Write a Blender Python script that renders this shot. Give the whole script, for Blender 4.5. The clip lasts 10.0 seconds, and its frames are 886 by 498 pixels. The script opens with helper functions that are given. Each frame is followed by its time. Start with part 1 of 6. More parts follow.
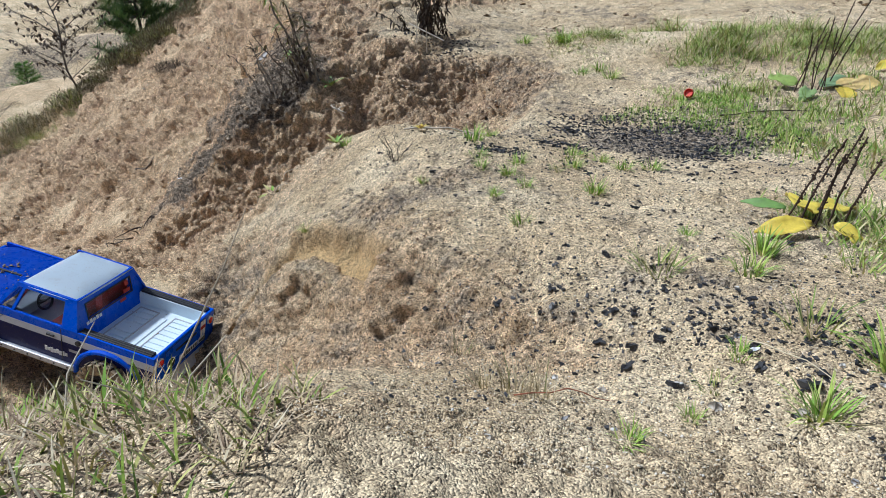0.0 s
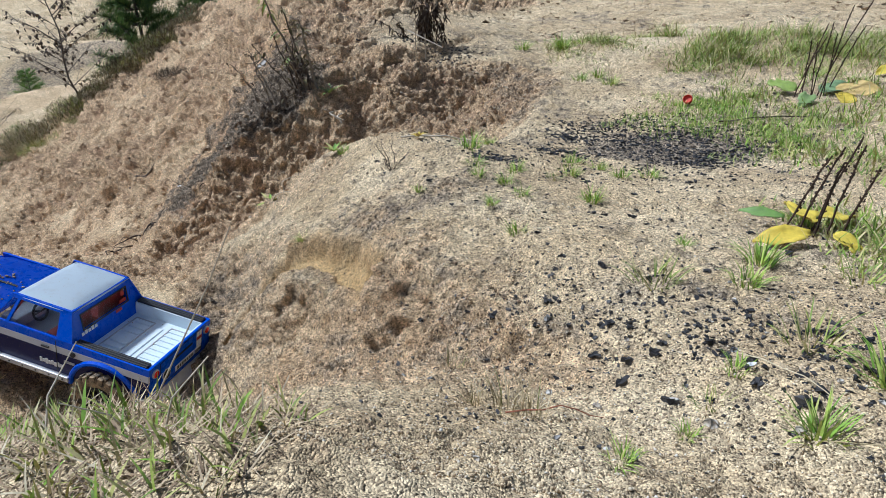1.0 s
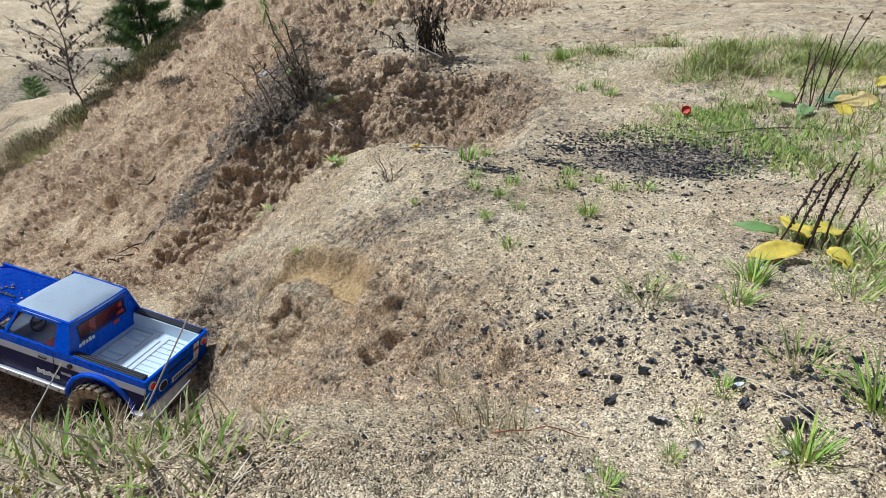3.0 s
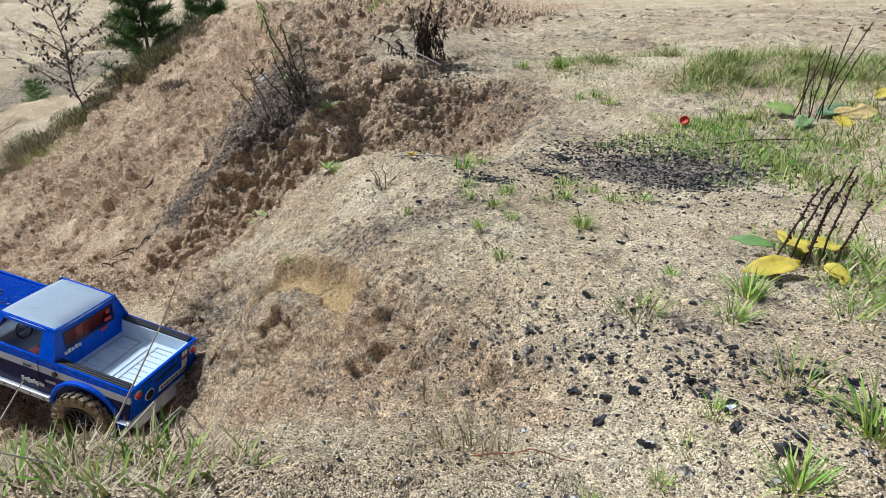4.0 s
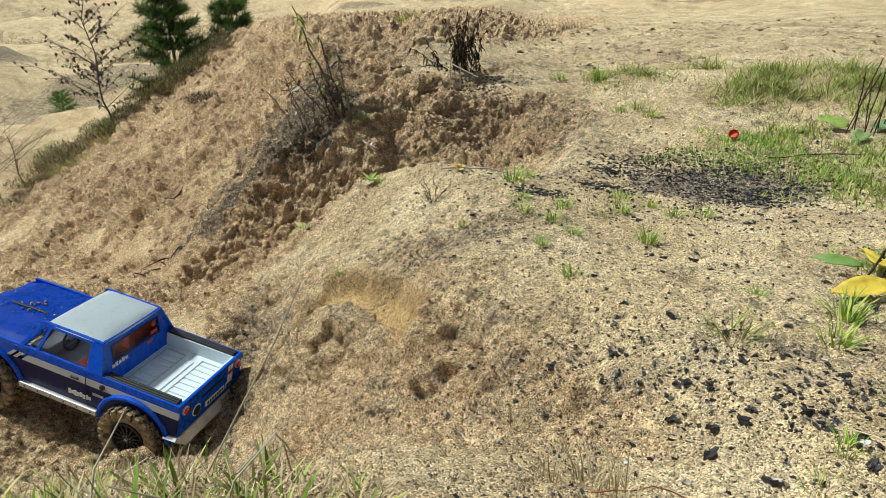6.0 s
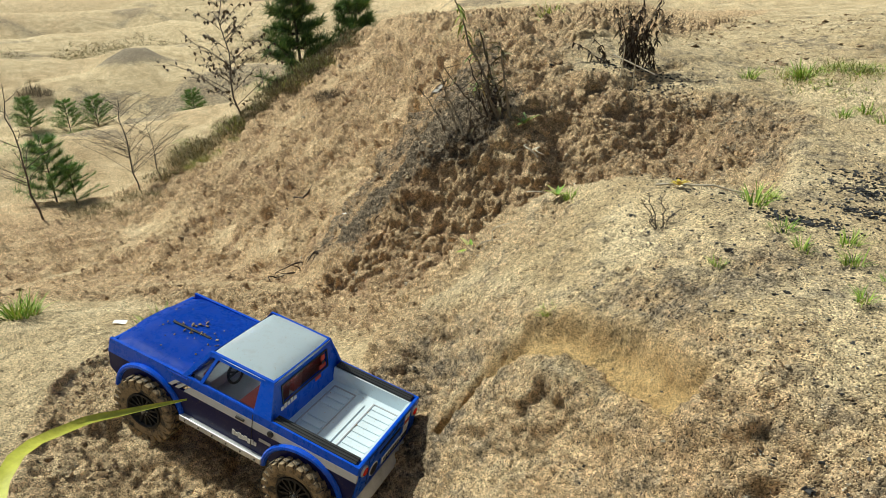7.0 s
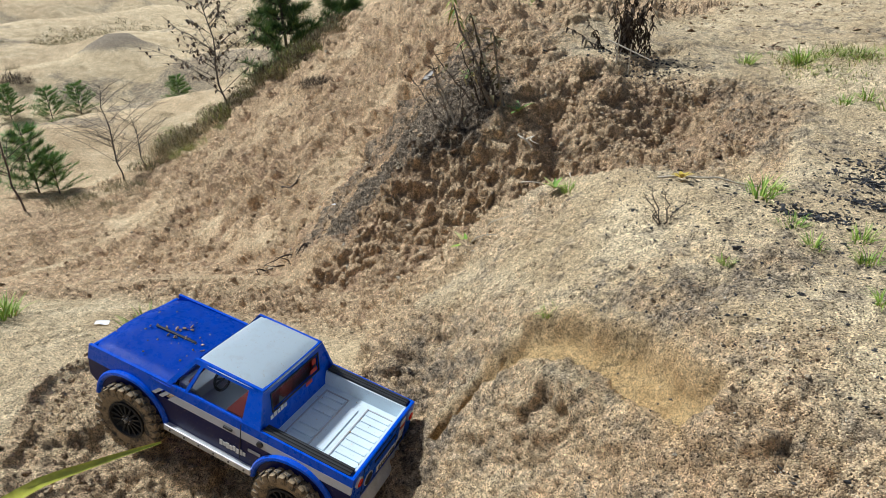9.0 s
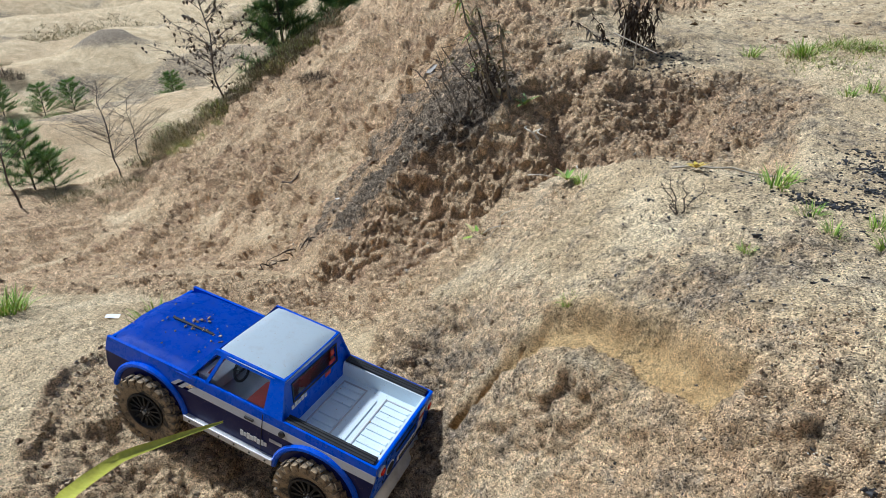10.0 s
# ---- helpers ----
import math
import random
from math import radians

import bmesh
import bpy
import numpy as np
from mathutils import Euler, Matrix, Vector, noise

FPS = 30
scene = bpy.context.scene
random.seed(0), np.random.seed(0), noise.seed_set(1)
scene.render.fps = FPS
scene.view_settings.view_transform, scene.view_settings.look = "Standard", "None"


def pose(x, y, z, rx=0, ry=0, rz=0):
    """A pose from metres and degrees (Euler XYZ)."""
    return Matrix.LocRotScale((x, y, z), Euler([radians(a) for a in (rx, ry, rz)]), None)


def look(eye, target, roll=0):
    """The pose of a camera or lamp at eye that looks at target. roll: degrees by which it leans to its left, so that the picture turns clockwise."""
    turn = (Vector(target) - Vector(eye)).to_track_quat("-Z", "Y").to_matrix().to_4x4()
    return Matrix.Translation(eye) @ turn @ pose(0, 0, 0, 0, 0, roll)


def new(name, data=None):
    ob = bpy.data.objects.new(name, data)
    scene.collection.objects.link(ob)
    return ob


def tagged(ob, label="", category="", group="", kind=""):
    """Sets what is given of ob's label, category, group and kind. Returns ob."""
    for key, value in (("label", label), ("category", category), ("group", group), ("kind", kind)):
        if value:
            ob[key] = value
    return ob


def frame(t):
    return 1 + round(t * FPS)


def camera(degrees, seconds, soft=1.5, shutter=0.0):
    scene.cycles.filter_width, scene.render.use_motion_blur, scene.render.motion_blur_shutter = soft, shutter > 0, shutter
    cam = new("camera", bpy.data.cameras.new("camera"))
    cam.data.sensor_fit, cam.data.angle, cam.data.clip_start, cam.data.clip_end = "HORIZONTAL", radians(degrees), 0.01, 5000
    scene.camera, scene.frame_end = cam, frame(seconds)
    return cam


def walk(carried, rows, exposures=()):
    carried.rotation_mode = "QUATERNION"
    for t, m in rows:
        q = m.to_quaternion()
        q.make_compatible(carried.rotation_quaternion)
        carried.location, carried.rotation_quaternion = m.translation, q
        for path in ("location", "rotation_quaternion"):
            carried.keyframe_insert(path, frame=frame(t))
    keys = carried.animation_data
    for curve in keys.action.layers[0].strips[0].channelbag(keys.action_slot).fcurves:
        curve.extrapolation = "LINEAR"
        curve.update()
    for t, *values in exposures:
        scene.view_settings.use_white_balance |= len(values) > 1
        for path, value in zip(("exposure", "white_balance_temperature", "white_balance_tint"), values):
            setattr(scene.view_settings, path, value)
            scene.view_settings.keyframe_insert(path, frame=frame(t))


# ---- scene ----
cam = camera(72.1, 10.0, 0.45)
PATH = [
    (0, (0.1872, 0.1664, 0.3680), (0.0088, 1.6024, -0.3144), -2.6),
    (0.5, (0.1960, 0.1728, 0.3688), (0.0160, 1.6112, -0.3080), -2.7),
    (1, (0.1960, 0.1776, 0.3720), (0.0120, 1.6184, -0.2992), -2.9),
    (1.5, (0.2016, 0.1792, 0.3736), (0.0128, 1.6208, -0.2944), -3.0),
    (2, (0.1968, 0.1792, 0.3768), (0.0032, 1.6232, -0.2848), -3.0),
    (2.5, (0.1984, 0.1784, 0.3800), (0.0032, 1.6232, -0.2784), -3.1),
    (2.7, (0.2024, 0.1784, 0.3816), (0.0088, 1.6240, -0.2776), -3.1),
    (3.8, (0.2224, 0.2000, 0.3832), (0.0264, 1.6528, -0.2584), -2.3),
    (4, (0.2216, 0.2008, 0.3824), (0.0280, 1.6536, -0.2592), -2.3),
    (4.5, (0.2264, 0.2096, 0.3880), (0.0344, 1.6680, -0.2408), -2.3),
    (5, (0.2472, 0.2160, 0.3872), (0.0584, 1.6800, -0.2312), -2.0),
    (5.2, (0.2552, 0.2176, 0.3872), (0.0688, 1.6832, -0.2280), -1.8),
    (6.3, (0.0656, 0.2272, 0.3600), (-0.2336, 1.6776, -0.2448), -2.9),
    (6.5, (0.0096, 0.2800, 0.3496), (-0.3552, 1.7168, -0.2536), -3.4),
    (7, (-0.0944, 0.3944, 0.3528), (-0.5672, 1.8000, -0.2464), -3.3),
    (7.5, (-0.1248, 0.4376, 0.3576), (-0.6104, 1.8352, -0.2520), -3.0),
    (8, (-0.1208, 0.4256, 0.3480), (-0.5992, 1.8200, -0.2744), -3.3),
    (8.5, (-0.1104, 0.4440, 0.3560), (-0.5712, 1.8408, -0.2736), -3.6),
    (9, (-0.1160, 0.4376, 0.3560), (-0.5616, 1.8368, -0.2800), -3.5),
    (9.5, (-0.1360, 0.4256, 0.3512), (-0.5736, 1.8248, -0.2896), -3.6),
    (10, (-0.1512, 0.4216, 0.3496), (-0.5816, 1.8208, -0.2952), -3.5),
]
walk(cam, [(t, look(eye, target, roll)) for t, eye, target, roll in PATH], [(0, -0.32, 5400, 9), (5.2, -0.32, 5400, 9), (6.3, -0.27, 6600, -3), (7.1, -0.27, 6600, -3), (7.4, -0.27, 5400, 7), (8.4, -0.27, 5950, 5), (10, -0.27, 5500, 7)])

# ---- light: a bright, thinly clouded sky ----
world = bpy.data.worlds.new("world")
scene.world = world
world.use_nodes = True
wn = world.node_tree.nodes
wl = world.node_tree.links
sky = wn.new("ShaderNodeTexSky")
sky.sky_type = "NISHITA"
sky.sun_disc = False
sky.sun_elevation = radians(58)
sky.sun_rotation = radians(-80)
sky.air_density, sky.dust_density, sky.ozone_density = 1.2, 4.0, 1.0
wl.new(sky.outputs[0], wn["Background"].inputs[0])
wn["Background"].inputs[1].default_value = 0.08
sun_data = bpy.data.lights.new("sun", "SUN")
sun_data.energy, sun_data.angle, sun_data.color = 5.0, radians(3), (1.0, 0.975, 0.94)
sun = new("sun", sun_data)
sun.matrix_world = look((-1.1, 0.18, 1.75), (0, 0, 0))


# ---- materials ----
def material(name):
    m = bpy.data.materials.new(name)
    m.use_nodes = True
    nt = m.node_tree
    return m, nt.nodes, nt.links, nt.nodes["Principled BSDF"]


def tex_noise(n, l, scale, detail=4.0, rough=0.6, vec=None, distort=0.0):
    t = n.new("ShaderNodeTexNoise")
    t.inputs["Scale"].default_value, t.inputs["Detail"].default_value = scale, detail
    t.inputs["Roughness"].default_value, t.inputs["Distortion"].default_value = rough, distort
    if vec:
        l.new(vec, t.inputs["Vector"])
    return t.outputs["Fac"]


def ramp(n, l, fac, stops, mode="LINEAR"):
    r = n.new("ShaderNodeValToRGB")
    r.color_ramp.interpolation = mode
    e = r.color_ramp.elements
    while len(e) < len(stops):
        e.new(0.5)
    for el, (p, c) in zip(e, stops):
        el.position, el.color = p, (*c, 1) if len(c) == 3 else (c[0], c[0], c[0], 1)
    l.new(fac, r.inputs[0])
    return r.outputs[0]


def mix(n, l, fac, a, b, kind="MIX"):
    m = n.new("ShaderNodeMix")
    m.data_type, m.blend_type = "RGBA", kind
    for sock, v in ((m.inputs[0], fac), (m.inputs[6], a), (m.inputs[7], b)):
        if isinstance(v, (int, float)):
            sock.default_value = v
        elif isinstance(v, tuple):
            sock.default_value = (*v, 1)
        else:
            l.new(v, sock)
    return m.outputs[2]


def calc(n, l, op, a, b=0.0):
    m = n.new("ShaderNodeMath")
    m.operation = op
    for sock, v in zip(m.inputs, (a, b)):
        if isinstance(v, (int, float)):
            sock.default_value = v
        else:
            l.new(v, sock)
    return m.outputs[0]


def bump(n, l, bsdf, height, strength, distance, under=None):
    b = n.new("ShaderNodeBump")
    b.inputs["Strength"].default_value, b.inputs["Distance"].default_value = strength, distance
    l.new(height, b.inputs["Height"])
    if under:
        l.new(under, b.inputs["Normal"])
    l.new(b.outputs[0], bsdf.inputs["Normal"])
    return b.outputs[0]


def object_coords(n):
    return n.new("ShaderNodeTexCoord").outputs["Object"]


def voronoi(n, l, scale, vec, out="Distance", feature="F1"):
    v = n.new("ShaderNodeTexVoronoi")
    v.feature = feature
    v.inputs["Scale"].default_value = scale
    l.new(vec, v.inputs["Vector"])
    return v.outputs[out]


def soil_material():
    """Coarse quarry sand: pale and dry on top, ochre and brown where it is broken, with matted grey crust, soot and smooth tracks."""
    m, n, l, p = material("sand")
    vec = object_coords(n)
    at = n.new("ShaderNodeAttribute")
    at.attribute_name = "soil"
    sep = n.new("ShaderNodeSeparateColor")
    l.new(at.outputs["Color"], sep.inputs[0])
    damp, crust, track, shade = sep.outputs[0], sep.outputs[1], sep.outputs[2], at.outputs["Alpha"]
    broad = tex_noise(n, l, 5.0, 5, 0.6, vec)
    mid = tex_noise(n, l, 24.0, 8, 0.75, vec)
    fine = tex_noise(n, l, 70.0, 6, 0.7, vec)
    flecks = tex_noise(n, l, 165.0, 4, 0.75, vec)
    # crumbs: each has a tone of its own
    warp = n.new("ShaderNodeVectorMath")
    warp.operation = "MULTIPLY_ADD"
    wobble = n.new("ShaderNodeTexNoise")
    wobble.inputs["Scale"].default_value = 60.0
    l.new(vec, wobble.inputs["Vector"])
    l.new(wobble.outputs["Color"], warp.inputs[0])
    warp.inputs[1].default_value = (0.014, 0.014, 0.014)
    l.new(vec, warp.inputs[2])
    crumbs = []
    for scale in (60.0, 190.0):
        tone = n.new("ShaderNodeSeparateColor")
        l.new(voronoi(n, l, scale, warp.outputs[0], "Color"), tone.inputs[0])
        crumbs.append(tone.outputs[0])
    dry = ramp(n, l, broad, [(0.3, (0.50, 0.385, 0.235)), (0.5, (0.67, 0.54, 0.345)), (0.7, (0.82, 0.695, 0.475))])
    ochre = ramp(n, l, mid, [(0.3, (0.54, 0.375, 0.225)), (0.5, (0.70, 0.515, 0.325)), (0.7, (0.84, 0.66, 0.445))])
    brown = ramp(n, l, tex_noise(n, l, 14.0, 6, 0.7, vec), [(0.3, (0.41, 0.275, 0.175)), (0.5, (0.55, 0.385, 0.25)), (0.7, (0.68, 0.50, 0.33))])
    part_damp = calc(n, l, "ADD", calc(n, l, "MULTIPLY", shade, 0.95), calc(n, l, "MULTIPLY", calc(n, l, "SUBTRACT", mid, 0.5), 1.2))
    wet = mix(n, l, ramp(n, l, part_damp, [(0.3, (0.0,)), (0.62, (1.0,))]), brown, ochre)
    grey = ramp(n, l, fine, [(0.32, (0.15, 0.125, 0.10)), (0.5, (0.31, 0.265, 0.21)), (0.66, (0.52, 0.45, 0.355))])
    edge = calc(n, l, "ADD", damp, calc(n, l, "MULTIPLY", calc(n, l, "SUBTRACT", fine, 0.5), 1.1))
    c = mix(n, l, ramp(n, l, edge, [(0.3, (0.0,)), (0.7, (1.0,))]), dry, wet)
    edge = calc(n, l, "ADD", crust, calc(n, l, "MULTIPLY", calc(n, l, "SUBTRACT", mid, 0.5), 1.6))
    crusted = ramp(n, l, edge, [(0.42, (0.0,)), (0.70, (0.88,))])
    c = mix(n, l, crusted, c, grey)
    c = mix(n, l, calc(n, l, "MULTIPLY", track, 0.85), c, ramp(n, l, mid, [(0.35, (0.50, 0.32, 0.13)), (0.6, (0.74, 0.53, 0.25))]))
    loose = calc(n, l, "ADD", 0.42, calc(n, l, "MULTIPLY", damp, 0.5))
    loose = calc(n, l, "MULTIPLY", loose, calc(n, l, "SUBTRACT", 1.0, calc(n, l, "MULTIPLY", track, 0.8)))
    for crumb in crumbs:
        c = mix(n, l, loose, c, ramp(n, l, crumb, [(0.0, (0.66, 0.64, 0.62)), (0.35, (0.92, 0.91, 0.90)), (0.65, (1.03, 1.03, 1.02)), (1.0, (1.22, 1.21, 1.19))]), "MULTIPLY")
    # dark bits of litter in the crust, fewer in clean sand
    bits = calc(n, l, "ADD", flecks, calc(n, l, "MULTIPLY", crusted, -0.06))
    c = mix(n, l, calc(n, l, "ADD", 0.30, calc(n, l, "MULTIPLY", crusted, 0.5)), c, ramp(n, l, bits, [(0.37, (0.04, 0.036, 0.036)), (0.45, (0.66, 0.64, 0.62)), (0.53, (1.0, 1.0, 1.0)), (0.66, (1.4, 1.37, 1.3))]), "MULTIPLY")
    # single grains: most warm, some white quartz, some dark
    gs = n.new("ShaderNodeSeparateColor")
    l.new(voronoi(n, l, 600.0, vec, "Color"), gs.inputs[0])
    tone = ramp(n, l, gs.outputs[0], [(0.0, (0.12, 0.11, 0.11)), (0.13, (0.56, 0.53, 0.50)), (0.45, (1.0, 0.98, 0.95)), (0.85, (1.34, 1.30, 1.22)), (1.0, (1.7, 1.68, 1.62))])
    c = mix(n, l, calc(n, l, "SUBTRACT", 0.95, calc(n, l, "MULTIPLY", track, 0.45)), c, tone, "MULTIPLY")
    l.new(c, p.inputs["Base Color"])
    p.inputs["Roughness"].default_value = 0.92
    p.inputs["Specular IOR Level"].default_value = 0.2
    lumpy = calc(n, l, "MULTIPLY", tex_noise(n, l, 34.0, 8, 0.7, vec), calc(n, l, "ADD", 0.2, calc(n, l, "MULTIPLY", damp, 0.8)))
    b0 = bump(n, l, p, tex_noise(n, l, 6.0, 5, 0.65, vec), 1.0, 0.012)
    b1 = bump(n, l, p, lumpy, 1.0, 0.016, b0)
    round_crumb = calc(n, l, "MULTIPLY", voronoi(n, l, 85.0, warp.outputs[0]), calc(n, l, "SUBTRACT", 0.0, loose))
    b2 = bump(n, l, p, round_crumb, 1.0, 0.007, b1)
    b3 = bump(n, l, p, tex_noise(n, l, 130.0, 4, 0.7, vec), 1.0, 0.003, b2)
    bump(n, l, p, voronoi(n, l, 600.0, vec), 1.0, -0.0018, b3)
    return m


def plain(name, colour, rough=0.6, metal=0.0, vary=0.2, scale=40.0, relief=0.15, spec=0.5):
    """A surface of one paint or stuff, with slight mottling and fine relief."""
    m, n, l, p = material(name)
    vec = object_coords(n)
    f = tex_noise(n, l, scale, 5, 0.65, vec)
    lo = tuple(v * (1 - vary) for v in colour)
    hi = tuple(min(1.0, v * (1 + vary)) for v in colour)
    l.new(ramp(n, l, f, [(0.3, lo), (0.7, hi)]), p.inputs["Base Color"])
    p.inputs["Roughness"].default_value, p.inputs["Metallic"].default_value = rough, metal
    p.inputs["Specular IOR Level"].default_value = spec
    if relief:
        bump(n, l, p, tex_noise(n, l, scale * 4, 4, 0.6, vec), relief, 0.002)
    return m


SAND = soil_material()


# ---- the ground ----
def lattice(ix, iy, seed):
    h = (ix * 374761393 + iy * 668265263 + seed * 1442695041) & 0x7FFFFFFF
    h = ((h ^ (h >> 13)) * 1274126177) & 0x7FFFFFFF
    return ((h ^ (h >> 16)) & 0xFFFF) / 65535.0


def grain_noise(x, y, seed):
    """Smooth value noise, 0 to 1."""
    fx, fy = np.floor(x), np.floor(y)
    ix, iy = fx.astype(np.int64), fy.astype(np.int64)
    u, v = x - fx, y - fy
    u, v = u * u * (3 - 2 * u), v * v * (3 - 2 * v)
    a = lattice(ix, iy, seed) * (1 - u) + lattice(ix + 1, iy, seed) * u
    b = lattice(ix, iy + 1, seed) * (1 - u) + lattice(ix + 1, iy + 1, seed) * u
    return a * (1 - v) + b * v


def lattice_cube(ix, iy, iz, seed):
    return lattice(ix + iz * 7919, iy - iz * 104729, seed)


def clod_noise(x, y, z, seed):
    """Smooth value noise in space, 0 to 1."""
    fz = np.floor(z)
    iz = fz.astype(np.int64)
    w = z - fz
    w = w * w * (3 - 2 * w)
    fx, fy = np.floor(x), np.floor(y)
    ix, iy = fx.astype(np.int64), fy.astype(np.int64)
    u, v = x - fx, y - fy
    u, v = u * u * (3 - 2 * u), v * v * (3 - 2 * v)
    out = 0
    for k, wk in ((0, 1 - w), (1, w)):
        a = lattice_cube(ix, iy, iz + k, seed) * (1 - u) + lattice_cube(ix + 1, iy, iz + k, seed) * u
        b = lattice_cube(ix, iy + 1, iz + k, seed) * (1 - u) + lattice_cube(ix + 1, iy + 1, iz + k, seed) * u
        out = out + wk * (a * (1 - v) + b * v)
    return out


def clods(x, y, z, scale, octaves, seed, billow=False):
    total, amp, norm = 0.0, 1.0, 0.0
    for k in range(octaves):
        c, s = math.cos(k * 1.1 + 0.4), math.sin(k * 1.1 + 0.4)
        g = clod_noise((x * c - y * s) * scale, (x * s + y * c) * scale, z * scale + 0.37 * k, seed + k) * 2 - 1
        total = total + amp * (1 - 2 * np.abs(g) if billow else g)
        norm, amp, scale = norm + amp, amp * 0.55, scale * 2.07
    return total / norm


def fractal(x, y, scale, octaves, seed, billow=False):
    total, amp, norm = 0.0, 1.0, 0.0
    for k in range(octaves):
        c, s = math.cos(k * 1.1), math.sin(k * 1.1)
        g = grain_noise((x * c - y * s) * scale, (x * s + y * c) * scale, seed + k) * 2 - 1
        total = total + amp * (1 - 2 * np.abs(g) if billow else g)
        norm, amp, scale = norm + amp, amp * 0.52, scale * 2.07
    return total / norm


def clod_cells(x, y, scale, seed):
    """Broken ground: for each place how far it is from the next crack (0 to 1) and a random value of its clod."""
    wx, wy = x * scale + 0.35 * fractal(x, y, scale * 1.3, 2, seed + 5), y * scale + 0.35 * fractal(x, y, scale * 1.3, 2, seed + 9)
    fx, fy = np.floor(wx).astype(np.int64), np.floor(wy).astype(np.int64)
    f1, f2, own = 9.0 + 0 * wx, 9.0 + 0 * wx, 0 * wx
    for i in (-1, 0, 1):
        for j in (-1, 0, 1):
            cx, cy = fx + i, fy + j
            d = np.hypot(cx + lattice(cx, cy, seed) - wx, cy + lattice(cx, cy, seed + 1) - wy)
            near = d < f1
            f2 = np.where(near, f1, np.minimum(f2, d))
            own = np.where(near, lattice(cx, cy, seed + 2), own)
            f1 = np.where(near, d, f1)
    return np.minimum(1, (f2 - f1) * 3.2), own


def step(a, b, v):
    t = np.clip((v - a) / (b - a), 0, 1)
    return t * t * (3 - 2 * t)


def lower(a, b, k):
    h = np.clip(0.5 + 0.5 * (b - a) / k, 0, 1)
    return b + (a - b) * h - k * h * (1 - h)


def upper(a, b, k):
    return -lower(-a, -b, k)


def land_base(x, y):
    """The large forms: plateau, mound front, hillside behind, left bank, gully and the valley beyond the crest."""
    top = 0.015 + 0.06 * step(2.2, 2.7, y) + 0.14 * step(2.3, 3.0, y) * step(0.3, -0.4, x) + 0.012 * np.maximum(0, y - 3.0)
    front = -0.20 + 0.72 * (x + 0.18) + 0.30 * (y - 1.1)
    back = 0.02 - 0.75 * (y - 1.62) + 0.9 * step(0.1, 0.5, x)
    mound = lower(lower(front, back, 0.06), top, 0.10)
    near_hill = 0.2 + 0.41 * (x + 1.9) + 0.44 * (y - 4.5)
    far_hill = 0.36 + 0.41 * (x - 0.02) + 0.44 * (y - 0.3) - 1.547
    hill = far_hill + (near_hill - far_hill) * step(-0.75, -0.35, x)
    side = lower(hill, top, 0.12)
    # the grey spur that runs down from the plateau in front of the hillside
    flank = 0.05 + 0.96 * (x + 0.86) + 0.41 * (y - 2.82) - 1.2 * np.maximum(0, (y - 2.95) - 0.6 * (x + 0.86))
    cliff = -0.28 + 1.7 * (y - 2.07) + 0.15 * np.maximum(0, -0.9 - x)
    cut = -1.8 * (x + 0.42) + 2.5 * np.maximum(0, y - 2.3)
    spur = lower(lower(lower(flank, cliff, 0.05), cut, 0.06), top, 0.08)
    side = upper(side, spur, 0.03)
    bank = -0.225 - 0.30 * np.maximum(0, np.hypot((x + 1.25) / 1.0, (y - 0.95) / 0.75) - 0.35)
    lip = 0.13 - 0.55 * np.maximum(0, np.hypot(x / 1.3, y - 0.3) - 0.12)
    z = upper(upper(upper(mound, side, 0.08), bank, 0.08), lip, 0.06)
    z = upper(z, -0.75 - 0.35 * step(1.5, 2.4, y) + 0 * x, 0.25)
    # beyond the crest the ground falls into the old pit and climbs again far off
    s = -0.526 * (x + 2.44) + 0.85 * (y - 5.68)
    away = step(0.0, 1.6, s) * step(-1.55, -2.95, x + 0.3 * (y - 5.68))
    r = np.hypot(x, y)
    pit = -1.75 + 0.085 * np.maximum(0, r - 6.5) + 0.25 * fractal(x, y, 0.35, 3, 71) * step(5, 9, r) + 0.05 * np.maximum(0, r - 24)
    pit = pit + 0.30 * np.sin(r * 1.35 + 1.2 * fractal(x, y, 0.3, 2, 77)) * step(7, 10, r) + 0.6 * np.exp(-((x + 11.2) ** 2 + (y - 12.1) ** 2) / 0.9)
    return z + (pit - z) * away


# swells and hollows: x, y, radius, height
SWELLS = [
    (-0.3, 1.4, 0.22, 0.081), (-0.6, 0.9, 0.22, -0.099), (0.0, 2.3, 0.08, -0.12), (0.6, 1.7, 0.35, -0.07),
    (0.5, 0.5, 0.22, 0.04), (0.0, 1.1, 0.08, 0.024), (-0.2, 0.8, 0.14, -0.099), (-0.5, 2.8, 0.22, 0.04),
    (-0.5, 1.4, 0.08, 0.074), (0.0, 1.0, 0.08, 0.046), (0.1, 2.8, 0.14, 0.037), 
    (-0.3, 2.3, 0.08, 0.061), (-1.2, 1.2, 0.14, -0.028), (-0.6, 1.9, 0.09, -0.13), (-0.2, 1.2, 0.08, 0.026), (-0.24, 1.14, 0.06, 0.030), (-0.2, 2.4, 0.06, 0.07), (-0.4, 1.0, 0.08, -0.078),
    (0.165, 0.785, 0.018, -0.035), (0.20, 0.765, 0.014, -0.03), (0.19, 0.80, 0.018, 0.022), (0.225, 0.775, 0.015, 0.012),
]


